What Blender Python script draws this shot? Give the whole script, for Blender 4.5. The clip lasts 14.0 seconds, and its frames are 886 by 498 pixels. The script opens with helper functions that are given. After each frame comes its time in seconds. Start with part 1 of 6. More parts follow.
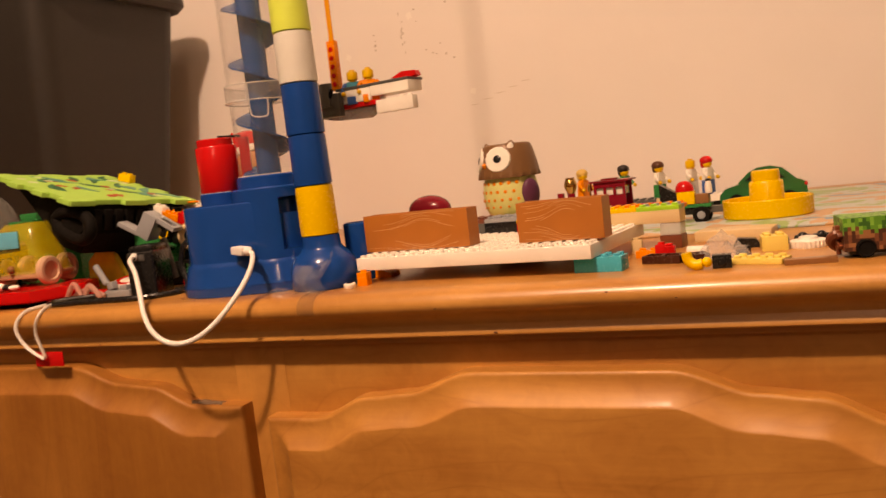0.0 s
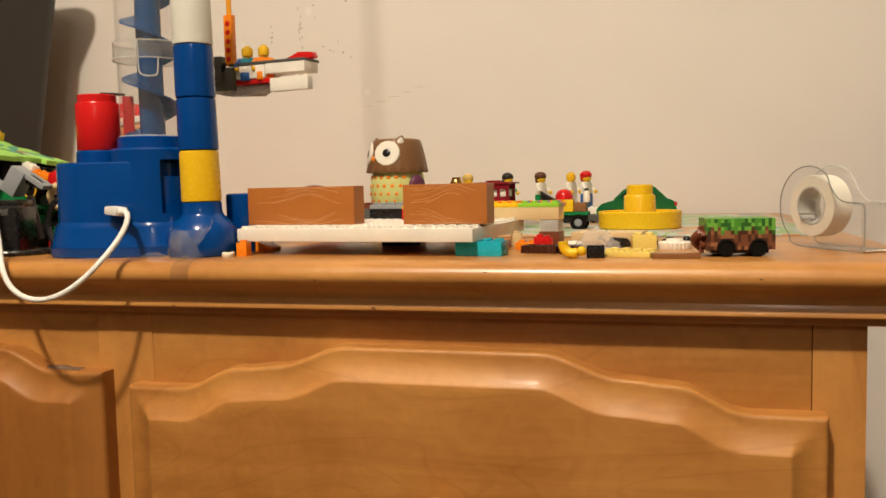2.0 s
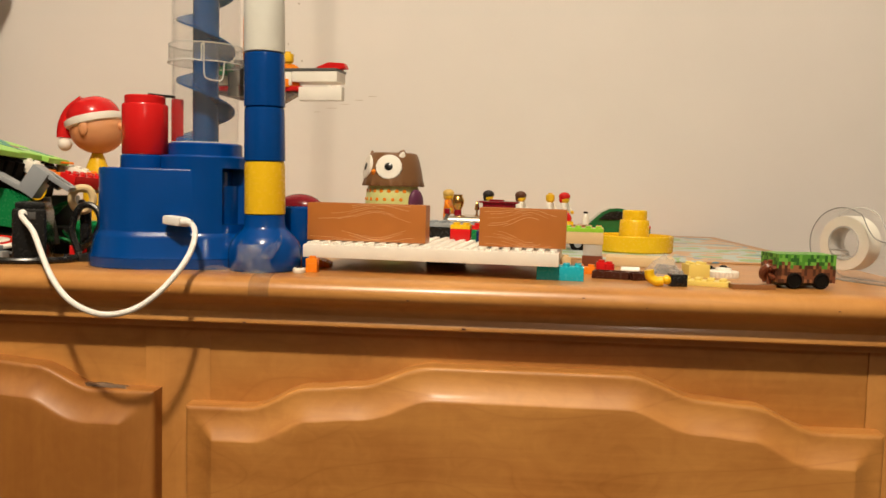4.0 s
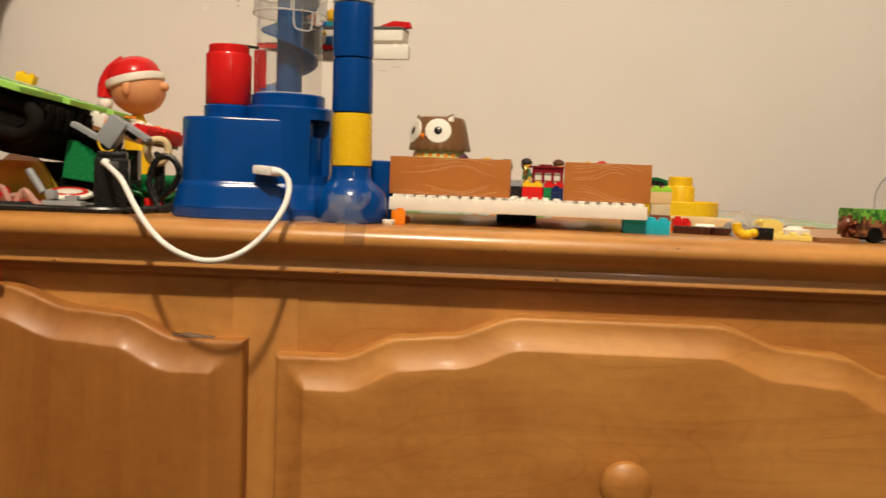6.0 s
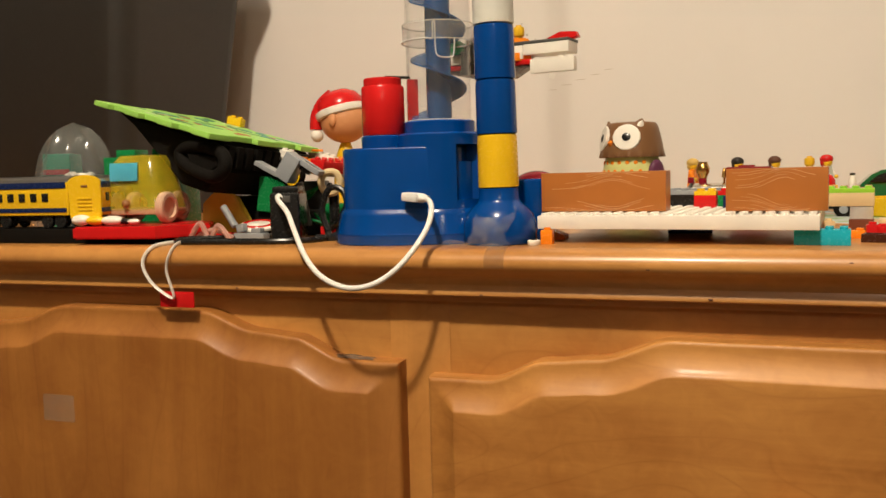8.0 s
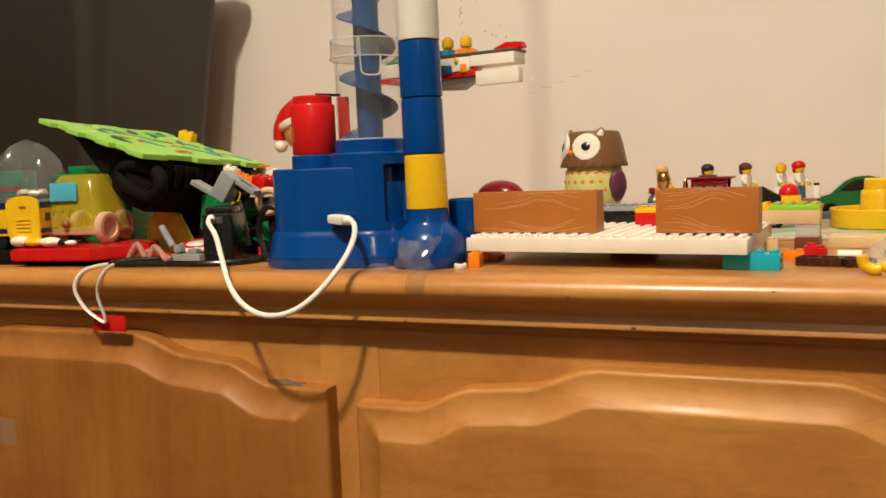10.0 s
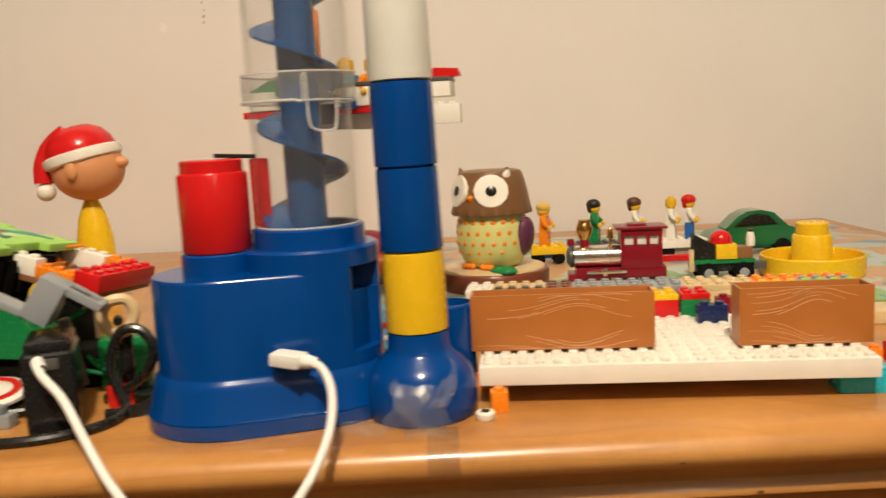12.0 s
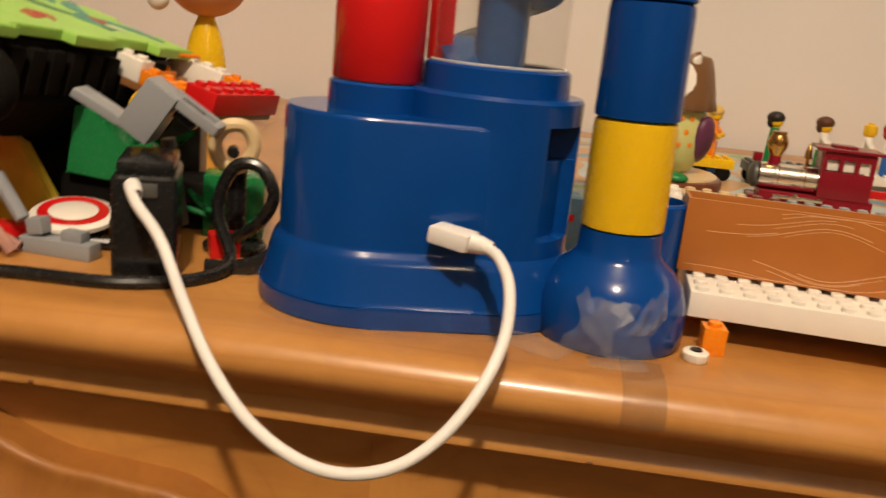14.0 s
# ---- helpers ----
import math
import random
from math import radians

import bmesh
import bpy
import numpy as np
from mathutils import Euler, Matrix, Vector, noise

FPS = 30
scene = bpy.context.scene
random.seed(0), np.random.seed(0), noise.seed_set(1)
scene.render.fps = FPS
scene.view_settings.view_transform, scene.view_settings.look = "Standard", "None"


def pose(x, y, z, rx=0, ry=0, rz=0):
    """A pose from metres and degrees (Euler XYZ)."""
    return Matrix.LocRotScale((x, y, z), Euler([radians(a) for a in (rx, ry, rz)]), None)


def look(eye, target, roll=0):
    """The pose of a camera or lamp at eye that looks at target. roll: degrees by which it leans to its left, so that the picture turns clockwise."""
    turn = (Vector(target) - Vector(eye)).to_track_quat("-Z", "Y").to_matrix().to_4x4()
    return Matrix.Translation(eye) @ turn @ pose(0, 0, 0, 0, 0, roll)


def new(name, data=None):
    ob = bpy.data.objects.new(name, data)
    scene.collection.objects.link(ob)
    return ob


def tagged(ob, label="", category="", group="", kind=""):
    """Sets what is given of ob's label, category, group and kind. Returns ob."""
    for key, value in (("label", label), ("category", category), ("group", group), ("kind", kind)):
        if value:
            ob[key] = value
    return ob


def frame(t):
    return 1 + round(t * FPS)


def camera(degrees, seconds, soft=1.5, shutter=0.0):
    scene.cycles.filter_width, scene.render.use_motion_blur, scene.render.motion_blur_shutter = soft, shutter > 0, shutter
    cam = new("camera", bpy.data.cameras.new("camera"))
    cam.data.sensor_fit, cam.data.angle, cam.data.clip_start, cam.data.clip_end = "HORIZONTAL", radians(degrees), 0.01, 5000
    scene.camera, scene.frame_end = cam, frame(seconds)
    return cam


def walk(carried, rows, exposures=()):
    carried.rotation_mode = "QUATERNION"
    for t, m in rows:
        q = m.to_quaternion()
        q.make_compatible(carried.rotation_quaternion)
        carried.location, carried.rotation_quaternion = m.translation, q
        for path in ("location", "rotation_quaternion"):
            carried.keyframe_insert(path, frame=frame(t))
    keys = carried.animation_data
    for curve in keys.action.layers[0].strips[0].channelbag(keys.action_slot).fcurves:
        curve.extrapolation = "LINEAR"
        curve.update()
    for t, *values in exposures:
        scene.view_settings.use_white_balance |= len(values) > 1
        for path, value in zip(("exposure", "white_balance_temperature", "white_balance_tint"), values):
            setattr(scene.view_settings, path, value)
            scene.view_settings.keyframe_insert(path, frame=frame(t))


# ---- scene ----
cam = camera(55.5, 14.0, shutter=0.5)
PATH = [
    (0, (0.372, -0.503, 0.077), (-0.417, 1.325, -0.112), -6.6),
    (0.5, (0.399, -0.505, 0.068), (-0.469, 1.29, -0.09), -5.7),
    (1, (0.411, -0.51, 0.069), (-0.38, 1.323, -0.053), -5.0),
    (1.5, (0.404, -0.509, 0.057), (-0.247, 1.378, -0.066), -3.4),
    (2, (0.37, -0.511, 0.048), (-0.148, 1.415, -0.107), -1.3),
    (2.5, (0.321, -0.518, 0.055), (-0.08, 1.433, -0.127), 0.1),
    (3, (0.276, -0.533, 0.062), (-0.027, 1.438, -0.089), 0.8),
    (3.2, (0.264, -0.537, 0.07), (-0.011, 1.438, -0.08), 0.8),
    (5.3, (0.131, -0.554, 0.038), (0.186, 1.44, -0.106), 3.0),
    (5.5, (0.129, -0.553, 0.036), (0.172, 1.44, -0.115), 2.8),
    (6, (0.12, -0.558, 0.035), (0.084, 1.434, -0.139), 2.2),
    (6.5, (0.129, -0.568, 0.042), (-0.074, 1.414, -0.139), 0.7),
    (7, (0.161, -0.562, 0.048), (-0.231, 1.39, -0.133), -0.3),
    (7.2, (0.169, -0.556, 0.042), (-0.299, 1.381, -0.125), -0.6),
    (9.3, (0.273, -0.508, 0.068), (-0.526, 1.312, -0.152), -2.0),
    (9.5, (0.277, -0.505, 0.067), (-0.503, 1.325, -0.136), -1.8),
    (10, (0.265, -0.492, 0.068), (-0.478, 1.355, -0.131), -2.2),
    (10.5, (0.125, -0.457, 0.092), (-0.471, 1.439, -0.131), -3.0),
    (11, (0.008, -0.394, 0.097), (-0.193, 1.574, -0.196), -2.7),
    (11.5, (0.004, -0.374, 0.116), (0.015, 1.607, -0.16), -2.4),
    (12, (0.057, -0.342, 0.128), (0.054, 1.638, -0.151), -3.0),
    (12.5, (0.077, -0.336, 0.126), (0.025, 1.642, -0.165), -2.6),
    (13, (0.051, -0.317, 0.124), (-0.048, 1.658, -0.176), -2.0),
    (13.5, (0.027, -0.259, 0.112), (-0.106, 1.677, -0.37), 0.1),
    (14, (0.007, -0.252, 0.101), (-0.157, 1.672, -0.422), 5.8),
]
walk(cam, [(t, look(eye, target, roll)) for t, eye, target, roll in PATH],
     [(0.0, 0.37, 8900, 37), (0.5, 0.38, 8800, 36), (0.9, 0.46, 7000, 18), (1.3, 0.50, 6250, 8), (12.6, 0.50, 6250, 8), (13.1, 0.38, 6250, 8), (13.5, 0.24, 6500, 11), (14.0, 0.25, 6700, 14)])

# ---- light and exposure ----
world = bpy.data.worlds.new("room_ambient")
scene.world = world
world.use_nodes = True
world.node_tree.nodes["Background"].inputs["Color"].default_value = (1.0, 0.86, 0.68, 1)
world.node_tree.nodes["Background"].inputs["Strength"].default_value = 0.002


def lamp(name, kind, m, energy, colour, size):
    data = bpy.data.lights.new(name, kind)
    data.energy, data.color = energy, colour
    if kind == "AREA":
        data.shape, data.size = "DISK", size
    else:
        data.shadow_soft_size = size
    ob = new(name, data)
    ob.matrix_world = m
    return ob


lamp("ceiling_bulb", "POINT", pose(0.06, -0.94, 1.38), 77, (1.0, 0.83, 0.62), 0.045)
lamp("room_lamp", "POINT", pose(0.66, -1.70, 0.92), 6, (1.0, 0.83, 0.62), 0.06)

# ---- materials ----


def nodes_of(name):
    m = bpy.data.materials.new(name)
    m.use_nodes = True
    nt = m.node_tree
    return m, nt, nt.nodes["Principled BSDF"]


def plastic(name, rgb, rough=0.28, alpha=1.0, bump=0.004, transmission=0.0, vary=0.10, coat=0.0):
    """Moulded plastic: slight tone drift, dust in the gloss, faint moulding relief."""
    m, nt, p = nodes_of(name)
    tc = nt.nodes.new("ShaderNodeTexCoord")
    n = nt.nodes.new("ShaderNodeTexNoise")
    n.inputs["Scale"].default_value, n.inputs["Detail"].default_value = 55, 4
    nt.links.new(tc.outputs["Object"], n.inputs["Vector"])
    ramp = nt.nodes.new("ShaderNodeMapRange")
    ramp.inputs["To Min"].default_value, ramp.inputs["To Max"].default_value = 1 - vary, 1 + vary
    nt.links.new(n.outputs["Fac"], ramp.inputs["Value"])
    mul = nt.nodes.new("ShaderNodeVectorMath")
    mul.operation = "SCALE"
    mul.inputs[0].default_value = rgb
    nt.links.new(ramp.outputs["Result"], mul.inputs["Scale"])
    nt.links.new(mul.outputs["Vector"], p.inputs["Base Color"])
    fine = nt.nodes.new("ShaderNodeTexNoise")
    fine.inputs["Scale"].default_value, fine.inputs["Detail"].default_value = 420, 5
    nt.links.new(tc.outputs["Object"], fine.inputs["Vector"])
    rr = nt.nodes.new("ShaderNodeMapRange")
    rr.inputs["To Min"].default_value, rr.inputs["To Max"].default_value = rough * 0.75, min(1, rough * 1.35)
    nt.links.new(fine.outputs["Fac"], rr.inputs["Value"])
    nt.links.new(rr.outputs["Result"], p.inputs["Roughness"])
    b = nt.nodes.new("ShaderNodeBump")
    b.inputs["Strength"].default_value, b.inputs["Distance"].default_value = bump, 0.002
    nt.links.new(fine.outputs["Fac"], b.inputs["Height"])
    nt.links.new(b.outputs["Normal"], p.inputs["Normal"])
    p.inputs["IOR"].default_value = 1.42
    p.inputs["Transmission Weight"].default_value = transmission
    p.inputs["Alpha"].default_value = alpha
    p.inputs["Coat Weight"].default_value = coat
    return m


def metal(name, rgb, rough=0.25):
    m = plastic(name, rgb, rough, bump=0.03)
    m.node_tree.nodes["Principled BSDF"].inputs["Metallic"].default_value = 1.0
    return m


def clear(name, rgb, alpha, rough=0.08):
    """Thin clear plastic: mostly see-through, with the gloss of its skin."""
    m = bpy.data.materials.new(name)
    m.use_nodes = True
    nt = m.node_tree
    nt.nodes.clear()
    out, see, body, gloss = (nt.nodes.new("ShaderNode" + k) for k in ("OutputMaterial", "BsdfTransparent", "BsdfDiffuse", "BsdfGlossy"))
    body.inputs["Color"].default_value = (*rgb, 1)
    see.inputs["Color"].default_value = (*[1 - 0.25 * alpha * (1 - c) for c in rgb], 1)
    gloss.inputs["Roughness"].default_value = rough
    tc, n, mr = nt.nodes.new("ShaderNodeTexCoord"), nt.nodes.new("ShaderNodeTexNoise"), nt.nodes.new("ShaderNodeMapRange")
    n.inputs["Scale"].default_value, n.inputs["Detail"].default_value = 70, 4
    nt.links.new(tc.outputs["Object"], n.inputs["Vector"])
    nt.links.new(n.outputs["Fac"], mr.inputs["Value"])
    mr.inputs["To Min"].default_value, mr.inputs["To Max"].default_value = alpha * 0.6, min(1, alpha * 1.4)
    a, b, lw, pw, fr = (nt.nodes.new("ShaderNode" + k) for k in ("MixShader", "MixShader", "LayerWeight", "Math", "Math"))
    lw.inputs["Blend"].default_value = 0.5
    pw.operation, fr.operation = "POWER", "MULTIPLY_ADD"
    pw.inputs[1].default_value, fr.inputs[1].default_value, fr.inputs[2].default_value = 3.5, 0.32, 0.035
    nt.links.new(lw.outputs["Facing"], pw.inputs[0])
    nt.links.new(pw.outputs[0], fr.inputs[0])
    nt.links.new(mr.outputs["Result"], a.inputs["Fac"])
    nt.links.new(see.outputs[0], a.inputs[1])
    nt.links.new(body.outputs[0], a.inputs[2])
    nt.links.new(fr.outputs[0], b.inputs["Fac"])
    nt.links.new(a.outputs[0], b.inputs[1])
    nt.links.new(gloss.outputs[0], b.inputs[2])
    nt.links.new(b.outputs[0], out.inputs["Surface"])
    return m


def wood(name, dark, light, axis="X", scale=1.0, rough=0.48, coat=0.05):
    """Lacquered honey maple: long soft figure along one axis, fine pores, blotches."""
    m, nt, p = nodes_of(name)
    tc = nt.nodes.new("ShaderNodeTexCoord")

    def noise_at(stretch, s, detail, distort=0.0):
        mp = nt.nodes.new("ShaderNodeMapping")
        mp.inputs["Scale"].default_value = stretch
        nt.links.new(tc.outputs["Object"], mp.inputs["Vector"])
        n = nt.nodes.new("ShaderNodeTexNoise")
        n.inputs["Scale"].default_value, n.inputs["Detail"].default_value = s, detail
        n.inputs["Distortion"].default_value = distort
        nt.links.new(mp.outputs["Vector"], n.inputs["Vector"])
        return n.outputs["Fac"]

    def maths(op, x, y, z=None):
        n = nt.nodes.new("ShaderNodeMath")
        n.operation = op
        for k, v in enumerate((x, y, z)):
            if v is None:
                continue
            if isinstance(v, (int, float)):
                n.inputs[k].default_value = v
            else:
                nt.links.new(v, n.inputs[k])
        return n.outputs[0]

    along = (lambda q: (q, 1, 1)) if axis == "X" else (lambda q: (1, 1, q))
    figure = noise_at(along(0.14), 20 * scale, 4, 1.6)
    pores = noise_at(along(0.05), 380, 3)
    blot = noise_at((1, 1, 1), 9, 4, 0.6)
    curl = noise_at((1, 1, 1), 46, 3, 2.2)
    # growth rings: level lines of a slow, stretched field, cut as thin darker lines
    field = noise_at(along(0.22), 6.5 * scale, 2, 0.5)
    ring = maths("FRACT", maths("MULTIPLY", field, 17.0), 0)
    line = maths("POWER", maths("ABSOLUTE", maths("MULTIPLY_ADD", ring, 2.0, -1.0), 0), 14.0)
    line = maths("MULTIPLY", line, maths("MULTIPLY_ADD", curl, 1.6, -0.35))
    mixn = maths("MULTIPLY_ADD", pores, 0.10, maths("MULTIPLY", figure, 0.55))
    tone = maths("MULTIPLY_ADD", blot, 0.48, maths("ADD", mixn, 0.07))
    tone = maths("MULTIPLY_ADD", curl, 0.20, tone)
    tone = maths("MULTIPLY_ADD", line, -0.16, tone)
    ramp = nt.nodes.new("ShaderNodeValToRGB")
    ramp.color_ramp.elements[0].position, ramp.color_ramp.elements[1].position = 0.46, 0.92
    ramp.color_ramp.elements[0].color, ramp.color_ramp.elements[1].color = (*dark, 1), (*light, 1)
    nt.links.new(tone, ramp.inputs["Fac"])
    nt.links.new(ramp.outputs["Color"], p.inputs["Base Color"])
    rr = nt.nodes.new("ShaderNodeMapRange")
    rr.inputs["To Min"].default_value, rr.inputs["To Max"].default_value = rough * 0.7, rough * 1.4
    nt.links.new(blot, rr.inputs["Value"])
    nt.links.new(rr.outputs["Result"], p.inputs["Roughness"])
    b = nt.nodes.new("ShaderNodeBump")
    b.inputs["Strength"].default_value, b.inputs["Distance"].default_value = 0.06, 0.001
    nt.links.new(mixn, b.inputs["Height"])
    nt.links.new(b.outputs["Normal"], p.inputs["Normal"])
    p.inputs["Coat Weight"].default_value, p.inputs["Coat Roughness"].default_value = coat, 0.16
    return m


def paint(name, rgb, rough=0.75, stain=0.06, bump=0.12):
    """Rolled wall paint with orange-peel relief and soft stains."""
    m, nt, p = nodes_of(name)
    tc = nt.nodes.new("ShaderNodeTexCoord")
    big = nt.nodes.new("ShaderNodeTexNoise")
    big.inputs["Scale"].default_value, big.inputs["Detail"].default_value = 5, 5
    fine = nt.nodes.new("ShaderNodeTexNoise")
    fine.inputs["Scale"].default_value, fine.inputs["Detail"].default_value = 350, 3
    for n in (big, fine):
        nt.links.new(tc.outputs["Object"], n.inputs["Vector"])
    ramp = nt.nodes.new("ShaderNodeMapRange")
    ramp.inputs["To Min"].default_value, ramp.inputs["To Max"].default_value = 1 - stain, 1 + stain
    nt.links.new(big.outputs["Fac"], ramp.inputs["Value"])
    mul = nt.nodes.new("ShaderNodeVectorMath")
    mul.operation = "SCALE"
    mul.inputs[0].default_value = rgb
    nt.links.new(ramp.outputs["Result"], mul.inputs["Scale"])
    nt.links.new(mul.outputs["Vector"], p.inputs["Base Color"])
    b = nt.nodes.new("ShaderNodeBump")
    b.inputs["Strength"].default_value, b.inputs["Distance"].default_value = bump, 0.001
    nt.links.new(fine.outputs["Fac"], b.inputs["Height"])
    nt.links.new(b.outputs["Normal"], p.inputs["Normal"])
    p.inputs["Roughness"].default_value = rough
    return m


WALL = paint("wall_paint", (0.75, 0.71, 0.67))
# Unseen walls, ceiling and floor: colours kept dark to hold down bounced light.
ROOM_DARK = paint("room_paint_darkened", (0.15, 0.125, 0.10))
CEIL = paint("ceiling_paint_darkened", (0.40, 0.38, 0.35))
FLOOR = wood("floor_wood_darkened", (0.07, 0.034, 0.016), (0.15, 0.080, 0.038), "X", 0.5)
MAPLE = wood("honey_maple", (0.29, 0.100, 0.016), (0.59, 0.278, 0.064), "X")
MAPLE_TOP = wood("honey_maple_top", (0.30, 0.110, 0.021), (0.60, 0.290, 0.076), "X", 0.8, 0.33, 0.24)
# Upright-grain maple darkened to carry the weaker light on the left drawers.
MAPLE_DIM = wood("honey_maple_dimmed", (0.22, 0.072, 0.011), (0.41, 0.168, 0.032), "Z")
MAPLE_STILE = wood("honey_maple_stile", (0.32, 0.115, 0.020), (0.58, 0.272, 0.064), "Z")
BLUE = plastic("royal_blue_plastic", (0.001, 0.050, 0.25), 0.15)
RED = plastic("red_plastic", (0.60, 0.012, 0.012), 0.2)
YELLOW = plastic("yellow_plastic", (0.80, 0.50, 0.01), 0.25, vary=0.04)
LIME_CLEAR = plastic("lime_frosted_plastic", (0.62, 0.78, 0.12), 0.35)
FROST = plastic("frosted_white_plastic", (0.66, 0.66, 0.60), 0.35)
CLEAR = clear("clear_plastic", (0.72, 0.71, 0.68), 0.03)
CLEAR_EDGE = clear("clear_plastic_edge", (0.85, 0.85, 0.82), 0.4)
BLUE_CLEAR = plastic("clear_blue_plastic", (0.004, 0.075, 0.25), 0.15, alpha=0.88)
WHITE = plastic("white_plastic", (0.82, 0.78, 0.70), 0.3)
WHITE_MATT = plastic("white_cable_rubber", (0.80, 0.78, 0.74), 0.45)
BLACK = plastic("black_plastic", (0.012, 0.012, 0.012), 0.25)
BLACK_MATT = plastic("black_rubber", (0.006, 0.005, 0.004), 0.75)
BLACK_MATT.node_tree.nodes["Principled BSDF"].inputs["Specular IOR Level"].default_value = 0.15
GREY = plastic("grey_plastic", (0.28, 0.30, 0.32), 0.3)
DGREY = plastic("dark_grey_plastic", (0.085, 0.085, 0.08), 0.35)
BIN = plastic("charcoal_bin_plastic", (0.028, 0.025, 0.022), 0.45, bump=0.06)
TAN = plastic("tan_plastic", (0.66, 0.50, 0.27), 0.3)
BROWN = plastic("brown_plastic", (0.25, 0.11, 0.04), 0.3)
RBROWN = plastic("reddish_brown_plastic", (0.16, 0.045, 0.02), 0.3)
ORANGE = plastic("orange_plastic", (0.85, 0.24, 0.01), 0.25)
LIME = plastic("lime_plastic", (0.30, 0.62, 0.04), 0.3)
GREEN = plastic("green_plastic", (0.01, 0.20, 0.055), 0.25)
TURQ = plastic("medium_azure_plastic", (0.02, 0.40, 0.52), 0.25)
NAVY = plastic("navy_plastic", (0.008, 0.02, 0.09), 0.25)
DRED = plastic("dark_red_enamel", (0.22, 0.008, 0.018), 0.2)
CHROME = metal("chrome", (0.75, 0.70, 0.62), 0.18)
GOLD = metal("brass", (0.72, 0.42, 0.13), 0.22)
SKIN = plastic("flesh_vinyl", (0.66, 0.30, 0.13), 0.45)
OWLB = plastic("owl_brown_ceramic", (0.19, 0.092, 0.038), 0.35)
OWLY = plastic("owl_lime_ceramic", (0.62, 0.62, 0.24), 0.35)
PLUM = plastic("plum_ceramic", (0.12, 0.03, 0.075), 0.4)

# ---- mesh helpers ----
ID = Matrix.Identity(4)


